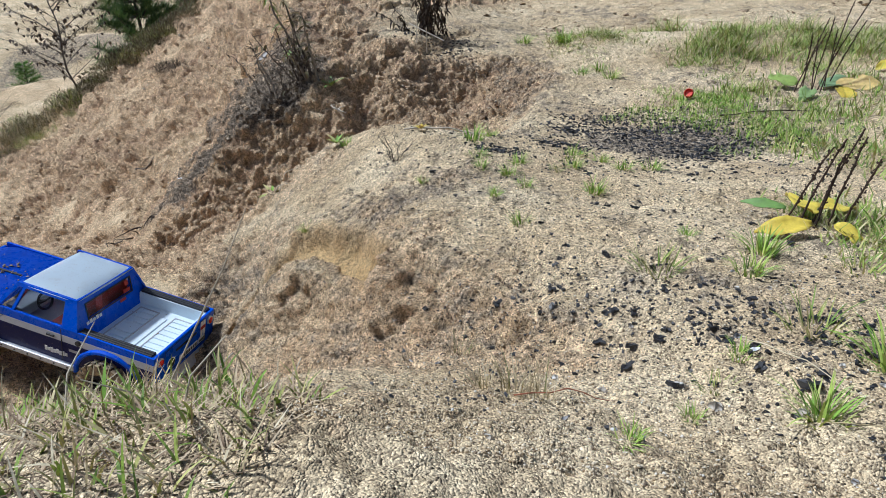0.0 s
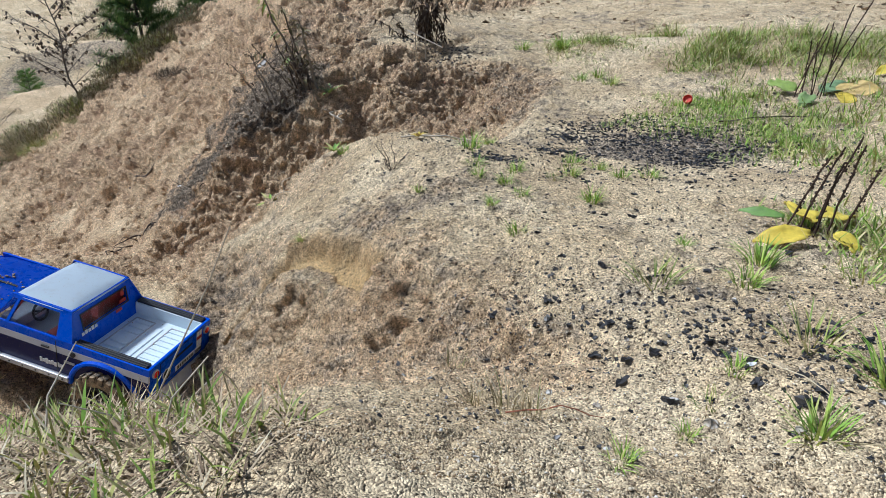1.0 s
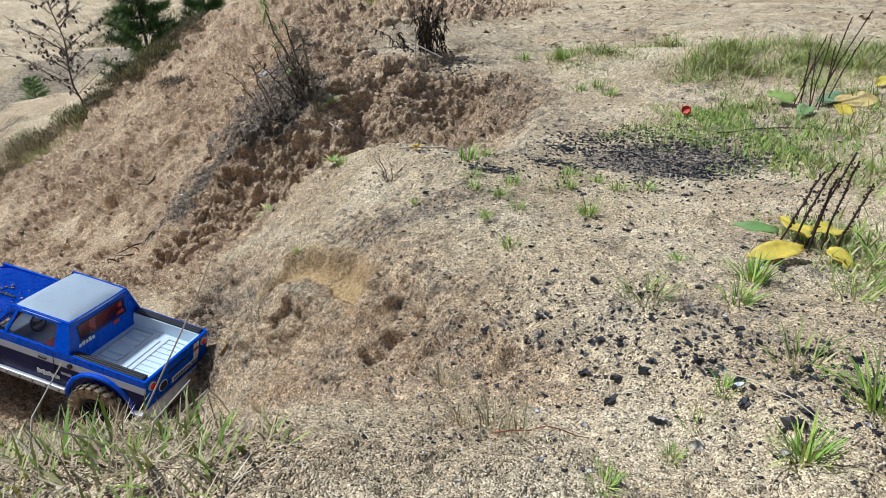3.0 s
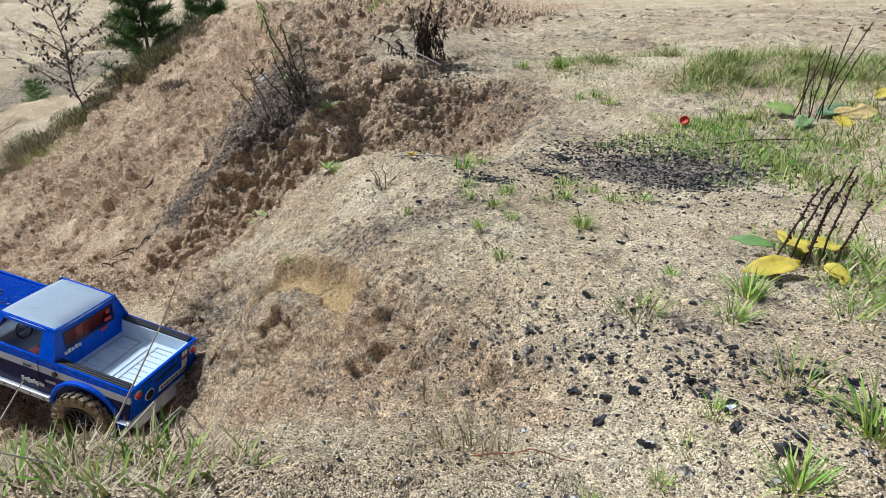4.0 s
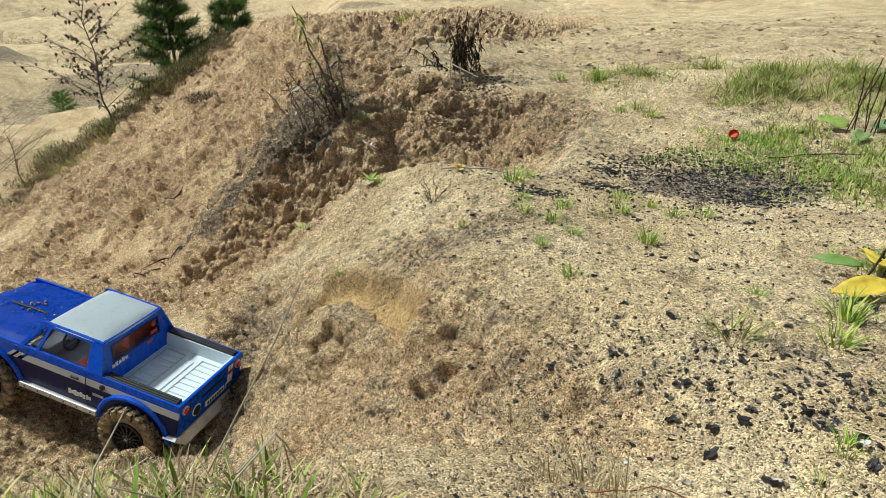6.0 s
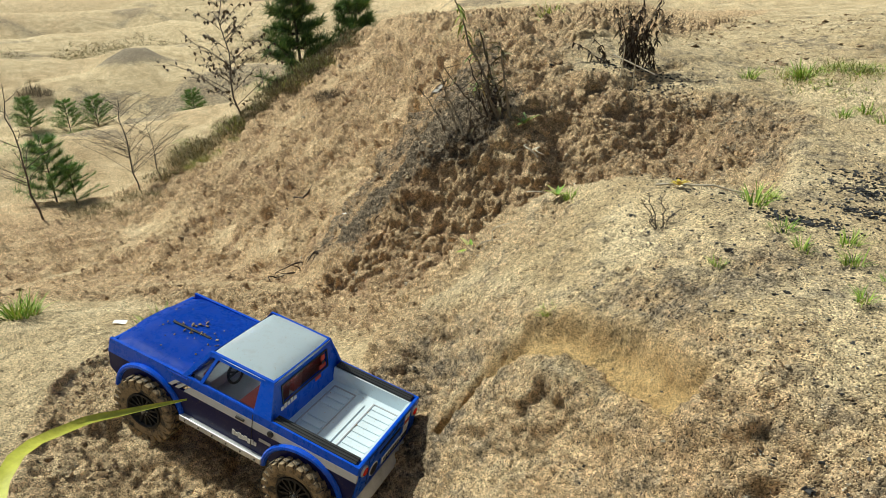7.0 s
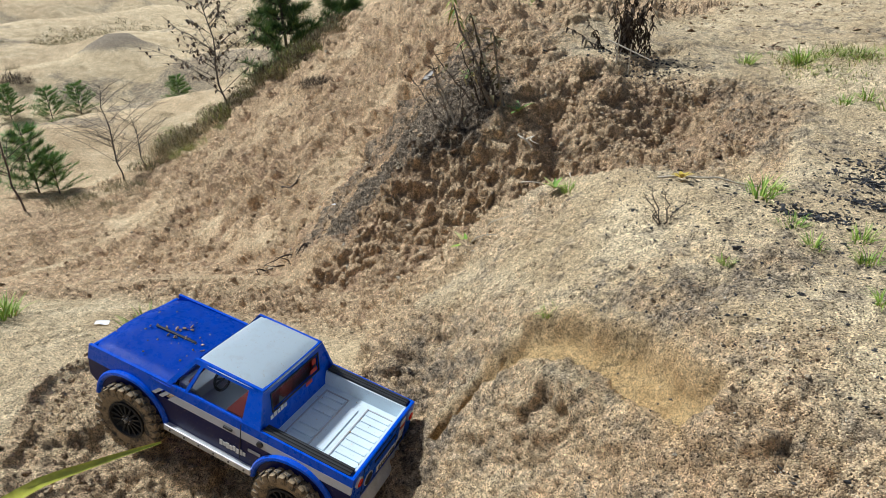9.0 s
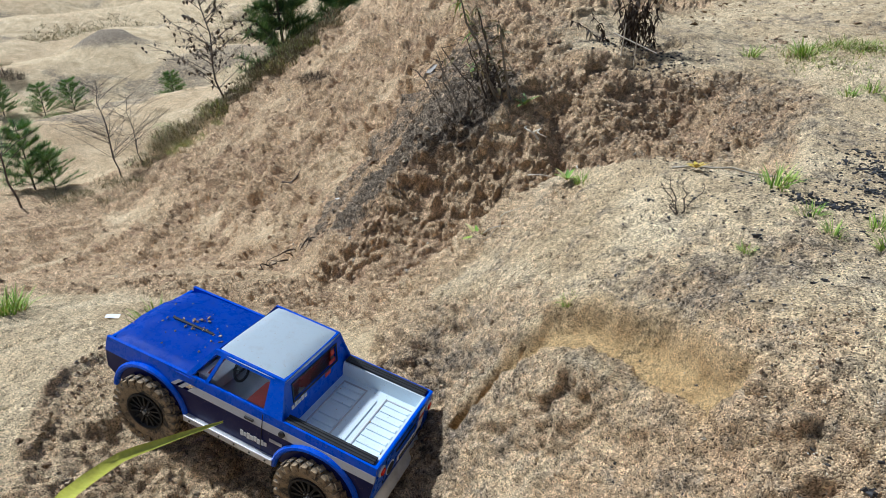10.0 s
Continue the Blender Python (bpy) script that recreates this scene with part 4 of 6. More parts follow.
# ---- plants and loose things: helpers ----
class Soup:
    """Gathers vertices and faces for one mesh."""

    def __init__(self):
        self.v, self.f = [], []

    def blade(self, base, heading, lean, length, width, bend, seg=4, twist=0.0):
        """A grass blade: a tapered strip that leans and bends outward."""
        p = Vector(base)
        side = Vector((-math.sin(heading + twist), math.cos(heading + twist), 0))
        out = Vector((math.cos(heading), math.sin(heading), 0))
        i0 = len(self.v)
        for k in range(seg):
            w = width * (1 - 0.75 * (k / seg) ** 1.6) / 2
            self.v += [p - side * w, p + side * w]
            a = lean + bend * (k / seg)
            p = p + (out * math.sin(a) + Vector((0, 0, math.cos(a)))) * (length / seg)
        self.v.append(p)
        for k in range(seg - 1):
            a = i0 + 2 * k
            self.f.append((a, a + 1, a + 3, a + 2))
        a = i0 + 2 * (seg - 1)
        self.f.append((a, a + 1, a + 2))

    def leaf(self, base, along, up, length, width, cup=0.25, fold=0.2, seg=5):
        """An oval leaf with a midrib fold and a curl towards its tip."""
        base, along, up = Vector(base), Vector(along).normalized(), Vector(up)
        side = along.cross(up).normalized()
        up = side.cross(along)
        i0 = len(self.v)
        for k in range(seg + 1):
            t = k / seg
            w = width * 0.5 * math.sin(math.pi * min(1.0, 0.06 + 0.94 * t) ** 0.75) ** 1.1 * (1 + 0.13 * math.sin(17 * t + length * 900)) if t < 1 else 0.0
            c = base + along * (length * t * (1 - 0.15 * cup * t)) - up * (cup * length * t * t)
            self.v += [c - side * w + up * (fold * w), c, c + side * w + up * (fold * w)]
        for k in range(seg):
            a = i0 + 3 * k
            self.f += [(a, a + 1, a + 4, a + 3), (a + 1, a + 2, a + 5, a + 4)]

    def broad(self, base, along, up, length, width, rng):
        """A broad dock leaf: wavy margin, sunken midrib, drooping tip, torn here and there."""
        base, along = Vector(base), Vector(along).normalized()
        side = along.cross(Vector(up)).normalized()
        up = side.cross(along)
        i0, nl, nw = len(self.v), 10, 6
        ph, droop, twist = rng.uniform(0, 6.3), rng.uniform(0.15, 0.5), rng.gauss(0, 0.35)
        for k in range(nl + 1):
            t = k / nl
            half = 0.5 * width * (math.sin(math.pi * (0.05 + 0.93 * t ** 0.85)) ** 0.7) * rng.uniform(0.86, 1.08)
            c = base + along * (length * t) - up * (droop * length * t * t)
            for j in range(nw + 1):
                u = 2 * j / nw - 1
                lift = 0.10 * abs(u) ** 1.5 * width + 0.07 * width * abs(u) * math.sin(9 * t + ph + 2 * u) + twist * u * t * half
                self.v.append(c + side * (u * half) + up * lift)
        for k in range(nl):
            for j in range(nw):
                if j in (0, nw - 1) and rng.random() < 0.12:
                    continue
                a = i0 + k * (nw + 1) + j
                self.f.append((a, a + 1, a + nw + 2, a + nw + 1))

    def bar(self, pts, r0, r1, seg=5):
        pts = [Vector(p) for p in pts]
        i0, n = len(self.v), len(pts)
        for i, p in enumerate(pts):
            d = (pts[min(i + 1, n - 1)] - pts[max(i - 1, 0)]).normalized()
            s = d.cross(Vector((0.35, 0.81, 0.47))).normalized()
            u = s.cross(d)
            r = r0 + (r1 - r0) * i / (n - 1)
            for k in range(seg):
                a = 2 * math.pi * k / seg
                self.v.append(p + r * (math.cos(a) * s + math.sin(a) * u))
        for i in range(n - 1):
            for k in range(seg):
                a, b = i0 + i * seg + k, i0 + i * seg + (k + 1) % seg
                self.f.append((a, b, b + seg, a + seg))

    def chunk(self, centre, size, rng, flat=0.7, cuts=12):
        """An angular lump: a knocked-about octahedron with split edges."""
        dirs = ((1, 0, 0), (-1, 0, 0), (0, 1, 0), (0, -1, 0), (0, 0, 1), (0, 0, -1))
        i0 = len(self.v)
        turn = Euler((rng.uniform(0, 0.6), rng.uniform(0, 0.6), rng.uniform(0, 6.3))).to_matrix()
        c = Vector(centre)
        stretch = Vector((rng.uniform(0.75, 1.35), rng.uniform(0.6, 1.0), flat * rng.uniform(0.7, 1.15)))
        if cuts <= 8:
            for d in dirs:
                self.v.append(c + turn @ (Vector(d) * stretch) * (size * rng.uniform(0.75, 1.2)))
            a = [i0 + k for k in range(6)]
            for x in (0, 1):
                for y in (2, 3):
                    for z in (4, 5):
                        self.f.append((a[x], a[y], a[z]))
            return
        ids = {}
        for d in ((x, y, z) for x in (-1, 0, 1) for y in (-1, 0, 1) for z in (-1, 0, 1)):
            if d == (0, 0, 0) or sum(map(abs, d)) == 3:
                continue
            ids[d] = len(self.v)
            n = Vector(d).normalized()
            self.v.append(c + turn @ (n * stretch) * (size * rng.uniform(0.78, 1.16)))
        for x in (-1, 1):
            for y in (-1, 1):
                for z in (-1, 1):
                    px, py, pz = ids[x, 0, 0], ids[0, y, 0], ids[0, 0, z]
                    xy, yz, zx = ids[x, y, 0], ids[0, y, z], ids[x, 0, z]
                    self.f += [(px, xy, zx), (py, yz, xy), (pz, zx, yz), (xy, yz, zx)]

    def shard(self, centre, size, rng, flat=0.45):
        """A broken splinter: a skewed block with uneven corners."""
        i0 = len(self.v)
        turn = Euler((rng.uniform(-0.35, 0.35), rng.uniform(-0.35, 0.35), rng.uniform(0, 6.3))).to_matrix()
        c, long, wide = Vector(centre), rng.uniform(0.8, 1.6), rng.uniform(0.5, 0.9)
        for x in (-1, 1):
            for y in (-1, 1):
                for z in (-1, 1):
                    q = Vector((x * long * rng.uniform(0.2, 1.15), y * wide * rng.uniform(0.2, 1.15), z * flat * rng.uniform(0.15, 1.25)))
                    self.v.append(c + turn @ q * size)
        for q in ((0, 1, 3, 2), (4, 6, 7, 5), (0, 4, 5, 1), (2, 3, 7, 6), (0, 2, 6, 4), (1, 5, 7, 3)):
            a, b, c2, d = (i0 + k for k in q)
            self.f += [(a, b, c2), (a, c2, d)]

    def mesh(self, name, mat, smooth=False):
        me = bpy.data.meshes.new(name)
        me.from_pydata([tuple(v) for v in self.v], [], self.f)
        me.update()
        me.materials.append(mat)
        if smooth:
            me.polygons.foreach_set("use_smooth", [True] * len(me.polygons))
        return me


def island_material(name, stops, rough=0.6, glow=0.0, patch=0.0, spec=0.3):
    """Each blade, leaf or lump takes its own tone out of the stops."""
    m, n, l, p = material(name)
    geo = n.new("ShaderNodeNewGeometry")
    info = n.new("ShaderNodeObjectInfo")
    r = calc(n, l, "FRACT", calc(n, l, "ADD", geo.outputs["Random Per Island"], info.outputs["Random"]))
    c = ramp(n, l, r, stops)
    f = tex_noise(n, l, 90.0, 4, 0.7, object_coords(n))
    c = mix(n, l, 0.6, c, ramp(n, l, f, [(0.3, (0.55, 0.52, 0.48)), (0.7, (1.2, 1.2, 1.15))]), "MULTIPLY")
    l.new(c, p.inputs["Base Color"])
    p.inputs["Roughness"].default_value = rough
    p.inputs["Specular IOR Level"].default_value = spec
    if glow:
        p.inputs["Subsurface Weight"].default_value = glow
        p.inputs["Subsurface Radius"].default_value = (0.003, 0.004, 0.001)
    bump(n, l, p, tex_noise(n, l, 400.0, 4, 0.7, object_coords(n)), 0.3, 0.0015)
    return m


def crumb_material(name, stops, rough):
    """Crumbs of sand: each its own dampness, all with the sand's grain."""
    m, n, l, p = material(name)
    vec = object_coords(n)
    geo = n.new("ShaderNodeNewGeometry")
    c = ramp(n, l, geo.outputs["Random Per Island"], stops)
    gs = n.new("ShaderNodeSeparateColor")
    l.new(voronoi(n, l, 560.0, vec, "Color"), gs.inputs[0])
    c = mix(n, l, 0.9, c, ramp(n, l, gs.outputs[0], [(0.0, (0.15, 0.14, 0.14)), (0.2, (0.65, 0.62, 0.58)), (0.6, (1.0, 0.98, 0.95)), (1.0, (1.5, 1.46, 1.38))]), "MULTIPLY")
    c = mix(n, l, 0.8, c, ramp(n, l, tex_noise(n, l, 165.0, 4, 0.75, vec), [(0.34, (0.3, 0.28, 0.27)), (0.5, (1.0, 1.0, 1.0)), (0.66, (1.25, 1.22, 1.15))]), "MULTIPLY")
    l.new(c, p.inputs["Base Color"])
    p.inputs["Roughness"].default_value = rough
    p.inputs["Specular IOR Level"].default_value = 0.2
    b1 = bump(n, l, p, tex_noise(n, l, 110.0, 5, 0.75, vec), 1.0, 0.005)
    bump(n, l, p, voronoi(n, l, 560.0, vec), 1.0, 0.003, b1)
    return m


FRESH = island_material("fresh_grass", [(0.0, (0.15, 0.28, 0.04)), (0.35, (0.27, 0.44, 0.06)), (0.7, (0.45, 0.58, 0.11)), (1.0, (0.62, 0.58, 0.24))])
OLIVE = island_material("worn_grass", [(0.0, (0.15, 0.24, 0.04)), (0.35, (0.28, 0.38, 0.07)), (0.65, (0.48, 0.48, 0.14)), (1.0, (0.62, 0.53, 0.28))])
STRAW = island_material("dry_grass", [(0.0, (0.22, 0.25, 0.08)), (0.25, (0.36, 0.29, 0.15)), (0.6, (0.55, 0.45, 0.26)), (1.0, (0.74, 0.65, 0.46))])
MAT = island_material("matted_stalks", [(0.0, (0.15, 0.105, 0.07)), (0.5, (0.38, 0.275, 0.17)), (1.0, (0.62, 0.50, 0.34))], 0.8)
SPECK = island_material("sand_grains", [(0.0, (0.10, 0.085, 0.07)), (0.12, (0.34, 0.25, 0.15)), (0.5, (0.58, 0.47, 0.31)), (0.9, (0.70, 0.60, 0.44)), (1.0, (0.80, 0.76, 0.68))], 0.7)
CLOD = crumb_material("damp_clods", [(0.0, (0.36, 0.25, 0.16)), (0.2, (0.48, 0.34, 0.22)), (0.45, (0.60, 0.44, 0.285)), (0.7, (0.70, 0.535, 0.36)), (0.9, (0.78, 0.65, 0.47)), (1.0, (0.50, 0.46, 0.39))], 0.95)
COAL = island_material("charcoal", [(0.0, (0.010, 0.010, 0.012)), (0.6, (0.022, 0.022, 0.025)), (1.0, (0.06, 0.058, 0.058))], 0.5, spec=0.5)
STONE = island_material("pebble_stone", [(0.0, (0.22, 0.23, 0.25)), (0.35, (0.34, 0.33, 0.32)), (0.7, (0.52, 0.46, 0.38)), (1.0, (0.72, 0.70, 0.66))], 0.6)
DEAD = island_material("withered_leaf", [(0.0, (0.035, 0.025, 0.02)), (0.5, (0.09, 0.065, 0.048)), (0.85, (0.17, 0.13, 0.09)), (1.0, (0.30, 0.25, 0.16))], 0.8)
TWIG = island_material("grey_twig", [(0.0, (0.06, 0.045, 0.035)), (0.6, (0.14, 0.11, 0.085)), (1.0, (0.28, 0.24, 0.19))], 0.85)
PALE = island_material("bleached_wood", [(0.0, (0.50, 0.43, 0.33)), (1.0, (0.74, 0.68, 0.57))], 0.8)
YELLOW = island_material("yellow_leaf", [(0.0, (0.55, 0.40, 0.05)), (0.6, (0.70, 0.56, 0.08)), (1.0, (0.66, 0.48, 0.20))], 0.5, 0.1)
DOCK = island_material("green_leaf", [(0.0, (0.16, 0.28, 0.07)), (0.5, (0.30, 0.40, 0.10)), (0.8, (0.22, 0.33, 0.17)), (1.0, (0.55, 0.48, 0.08))], 0.5, 0.1)
SEED = island_material("brown_seed_stalk", [(0.0, (0.030, 0.020, 0.016)), (1.0, (0.085, 0.052, 0.036))], 0.9)
PINE = island_material("pine_needles", [(0.0, (0.07, 0.14, 0.055)), (0.5, (0.13, 0.24, 0.085)), (0.85, (0.22, 0.34, 0.11)), (1.0, (0.34, 0.40, 0.15))], 0.6)
HEATH = island_material("heath_scrub", [(0.0, (0.10, 0.085, 0.045)), (0.4, (0.21, 0.18, 0.09)), (0.75, (0.34, 0.29, 0.16)), (1.0, (0.46, 0.41, 0.25))], 0.85)
PINE_YOUNG = island_material("young_pine_needles", [(0.0, (0.11, 0.24, 0.07)), (0.5, (0.20, 0.38, 0.11)), (0.85, (0.33, 0.48, 0.16)), (1.0, (0.48, 0.50, 0.20))], 0.6)
BARK = plain("dark_bark", (0.11, 0.09, 0.075), 0.9, 0.0, 0.35, 30, 0.6)
REDCAP = plain("red_cap_plastic", (0.62, 0.05, 0.02), 0.4, 0.0, 0.12, 60)

rng = random.Random(7)


def tuft_mesh(name, mat, blades, length, width, spread_r, lean=(0.05, 0.8), bend=(0.2, 1.1)):
    s = Soup()
    for _ in range(blades):
        h = rng.uniform(0, 6.283)
        r = spread_r * rng.random() ** 0.5
        a = h + rng.uniform(-0.8, 0.8)
        s.blade((r * math.cos(h), r * math.sin(h), -0.003), a, rng.uniform(*lean) * (0.4 + 0.6 * r / spread_r), length * rng.uniform(0.45, 1.0), width * rng.uniform(0.6, 1.1), rng.uniform(*bend), 4, rng.uniform(-0.7, 0.7))
    return s.mesh(name, mat)


TUFTS = {
    "fresh": [tuft_mesh("grass_tuft", FRESH, 52, 0.042, 0.0023, 0.016, (0.1, 1.25), (0.2, 1.3)) for _ in range(3)],
    "thin": [tuft_mesh("grass_tuft", OLIVE, 40, 0.040, 0.0016, 0.020, (0.1, 1.1)) for _ in range(2)],
    "large": [tuft_mesh("grass_tuft", FRESH, 70, 0.072, 0.0036, 0.022, (0.2, 1.1)) for _ in range(2)],
    "dry": [tuft_mesh("grass_tuft", STRAW, 26, 0.045, 0.0014, 0.014, (0.0, 0.7)) for _ in range(2)],
}
TUFT_LABEL = {
    "fresh": "small fresh green grass tuft growing in sand",
    "thin": "thin greyish green grass tuft growing in sand",
    "large": "large spreading clump of bright green grass",
    "dry": "half-dry upright grass tuft growing in sand",
}


def tuft(kind, x, y, size=1.0):
    ob = new("grass_tuft", TUFTS[kind][rng.randrange(len(TUFTS[kind]))])
    ob.matrix_world = pose(x, y, on_ground(x, y), 0, 0, rng.uniform(0, 360)) @ Matrix.Diagonal((size, size, size, 1))
    return tagged(ob, TUFT_LABEL[kind], "grass tuft", "grass tufts on the sand")


for kind, spots in (
    ("fresh", ((0.10, 1.49, 1.25), (0.12, 1.36, 0.8), (0.13, 1.28, 0.7), (0.18, 1.24, 0.75), (0.20, 1.33, 0.8), (0.21, 1.18, 0.7), (0.16, 1.12, 0.6), (0.20, 1.02, 0.7), (0.32, 1.44, 1.0), (0.31, 1.33, 0.7), (0.37, 1.40, 0.7), (0.40, 1.32, 0.8), (0.46, 1.35, 0.85), (0.33, 1.17, 0.95), (0.46, 0.82, 0.9), (0.39, 0.64, 0.55), (0.27, 0.505, 0.5), (0.33, 0.56, 0.4), (0.50, 2.19, 1.3), (0.47, 2.27, 1.2), (0.23, 2.60, 1.3), (0.42, 0.94, 0.5), (-0.21, 1.22, 0.6), (-0.22, 1.60, 0.8), (0.02, 1.245, 0.5), (0.14, 1.56, 0.7), (0.41, 2.24, 1.1))),
    ("thin", ((0.36, 0.83, 1.2), (0.47, 0.68, 1.2), (0.59, 0.83, 1.2), (0.30, 1.37, 0.8), (0.27, 1.30, 0.6), (0.36, 0.60, 0.6))),
    ("large", ((0.495, 0.88, 0.65), (0.50, 0.61, 0.85), (0.42, 0.55, 0.62), (-1.08, 1.33, 1.15), (-1.40, 1.25, 1.1), (-1.43, 1.30, 1.0), (0.38, 2.60, 1.1), (0.62, 1.05, 0.6), (-0.75, 3.85, 2.2), (-0.60, 3.95, 2.0), (-0.9, 3.95, 1.8))),
    ("dry", ((0.19, 0.585, 1.0), (0.165, 0.595, 0.8), (0.13, 0.71, 0.9), (0.21, 0.57, 0.9), (-1.05, 1.36, 1.3))),
):
    for x, y, size in spots:
        tuft(kind, x, y, size)


def meadow(name, label, mat, count, place, length, width, lean=(0.0, 0.9), bend=(0.2, 1.2)):
    """Grass that nobody could count."""
    s = Soup()
    pts = [place() for _ in range(count)]
    zs = ground_height(np.array([p[0] for p in pts]), np.array([p[1] for p in pts]))
    for (x, y, k), z in zip(pts, zs):
        s.blade((x, y, z - 0.003), rng.uniform(0, 6.283), rng.uniform(*lean), length * k * rng.uniform(0.4, 1.0), width * rng.uniform(0.6, 1.2), rng.uniform(*bend), 4, rng.uniform(-0.6, 0.6))
    return tagged(new(name, s.mesh(name, mat)), label, "grass", kind="stuff")


def clumped(centres, spread_x, spread_y):
    """Draws places that gather round many small centres."""
    def draw():
        x, y, r, k = centres[rng.randrange(len(centres))]
        return x + rng.gauss(0, spread_x * r), y + rng.gauss(0, spread_y * r), k * rng.uniform(0.7, 1.1)
    return draw


band = []
for _ in range(60):
    u = rng.random()
    band.append((0.36 + 1.5 * u, 2.54 - 0.25 * u * u + rng.gauss(-0.03, 0.11), rng.uniform(0.5, 1.5), rng.uniform(0.5, 1.2) * (0.6 + 0.5 * (0.25 < u < 0.75))))
meadow("grass_verge", "long tangled green and yellow verge grass", OLIVE, 9000, clumped(band, 0.040, 0.035), 0.080, 0.0026, (0.3, 1.6), (-0.2, 1.4))
meadow("grass_verge", "fresh green shoots among the verge grass", FRESH, 3600, clumped(band, 0.05, 0.04), 0.058, 0.0032, (0.2, 1.3))
meadow("grass_verge", "dry yellow stalks lying in the verge grass", STRAW, 4200, clumped(band, 0.05, 0.055), 0.10, 0.0022, (0.7, 1.6), (-0.3, 0.6))
green = [(0.70 + rng.gauss(0, 0.12), 1.90 + rng.gauss(0, 0.07), rng.uniform(0.5, 1.2), rng.uniform(0.6, 1.0)) for _ in range(45)]
green += [(0.84 + rng.gauss(0, 0.10), 1.70 + rng.gauss(0, 0.08), rng.uniform(0.5, 1.2), rng.uniform(0.6, 1.0)) for _ in range(30)]
meadow("short_grass", "short bright green grass round the soot", FRESH, 5200, clumped(green, 0.030, 0.028), 0.036, 0.0022)
right = [(rng.uniform(0.80, 1.7), rng.uniform(1.0, 2.2), rng.uniform(0.6, 1.3), rng.uniform(0.5, 1.1)) for _ in range(110)]
right += [(rng.uniform(0.60, 0.80), rng.uniform(0.85, 1.12), 0.7, rng.uniform(0.5, 0.8)) for _ in range(16)]
meadow("grass_patch", "yellow-green grass patch at the plateau side", OLIVE, 6500, clumped(right, 0.045, 0.045), 0.062, 0.0032, (0.1, 1.1))
meadow("grass_patch", "bright green grass at the plateau side", FRESH, 3500, clumped(right, 0.04, 0.04), 0.050, 0.0028, (0.1, 1.1))
meadow("grass_patch", "dry stems among the plateau grass", STRAW, 3500, clumped(right, 0.06, 0.06), 0.075, 0.0018, (0.4, 1.5))


def lip_place():
    while True:
        x, y = rng.uniform(-0.50, 0.06), rng.uniform(0.28, 0.60)
        if ((x + 0.18) / 0.30) ** 2 + ((y - 0.43) / 0.125) ** 2 < rng.uniform(0.45, 1.1):
            return x, y, rng.uniform(0.6, 1.15)


meadow("foreground_grass", "matted dry and green grass on the sandy lip", STRAW, 1500, lip_place, 0.040, 0.0016, (0.3, 1.6), (-0.3, 1.0))
meadow("foreground_grass", "green blades in the matted grass on the lip", OLIVE, 800, lip_place, 0.040, 0.0024, (0.05, 0.9), (0.1, 1.0))
meadow("foreground_grass", "flattened brown stalks matted on the lip", MAT, 5200, lip_place, 0.038, 0.0014, (1.0, 1.65), (-0.4, 0.5))
meadow("foreground_grass", "fresh blades in the dry grass on the lip", FRESH, 360, lip_place, 0.042, 0.0030, (0.05, 0.8), (0.1, 0.9))


# ---- long single stems by the lip ----
def stem(name, label, pts, r0, r1, mat, category="dry stem"):
    s = Soup()
    s.bar(pts, r0, r1, 6)
    return tagged(new(name, s.mesh(name, mat, True)), label, category)


stem("straw", "tall dry straw standing on the grassy lip", [(-0.066, 0.488, 0.06), (-0.058, 0.500, 0.100), (-0.036, 0.514, 0.140), (-0.012, 0.526, 0.182), (0.008, 0.535, 0.222)], 0.0009, 0.0004, PALE)
stem("straw", "bent dry straw on the grassy lip", [(-0.062, 0.50, 0.07), (-0.054, 0.525, 0.078), (-0.043, 0.567, 0.080), (-0.040, 0.575, 0.064), (-0.037, 0.58, 0.045)], 0.0009, 0.0006, PALE)
stem("straw", "thin dry straw leaning on the lip", [(0.0, 0.545, 0.04), (0.008, 0.552, 0.062), (0.02, 0.556, 0.085)], 0.0008, 0.0004, PALE)
for _ in range(14):
    x, y, k = lip_place()
    h, z = rng.uniform(0, 6.283), on_ground(x, y)
    d = Vector((math.cos(h), math.sin(h), 0)) * 0.05 * k
    stem("straw", "short dry straw in the matted grass", [(x, y, z - 0.004), (x + d.x * 0.3, y + d.y * 0.3, z + 0.03 * k), (x + d.x, y + d.y, z + 0.055 * k)], 0.0009, 0.0004, PALE)


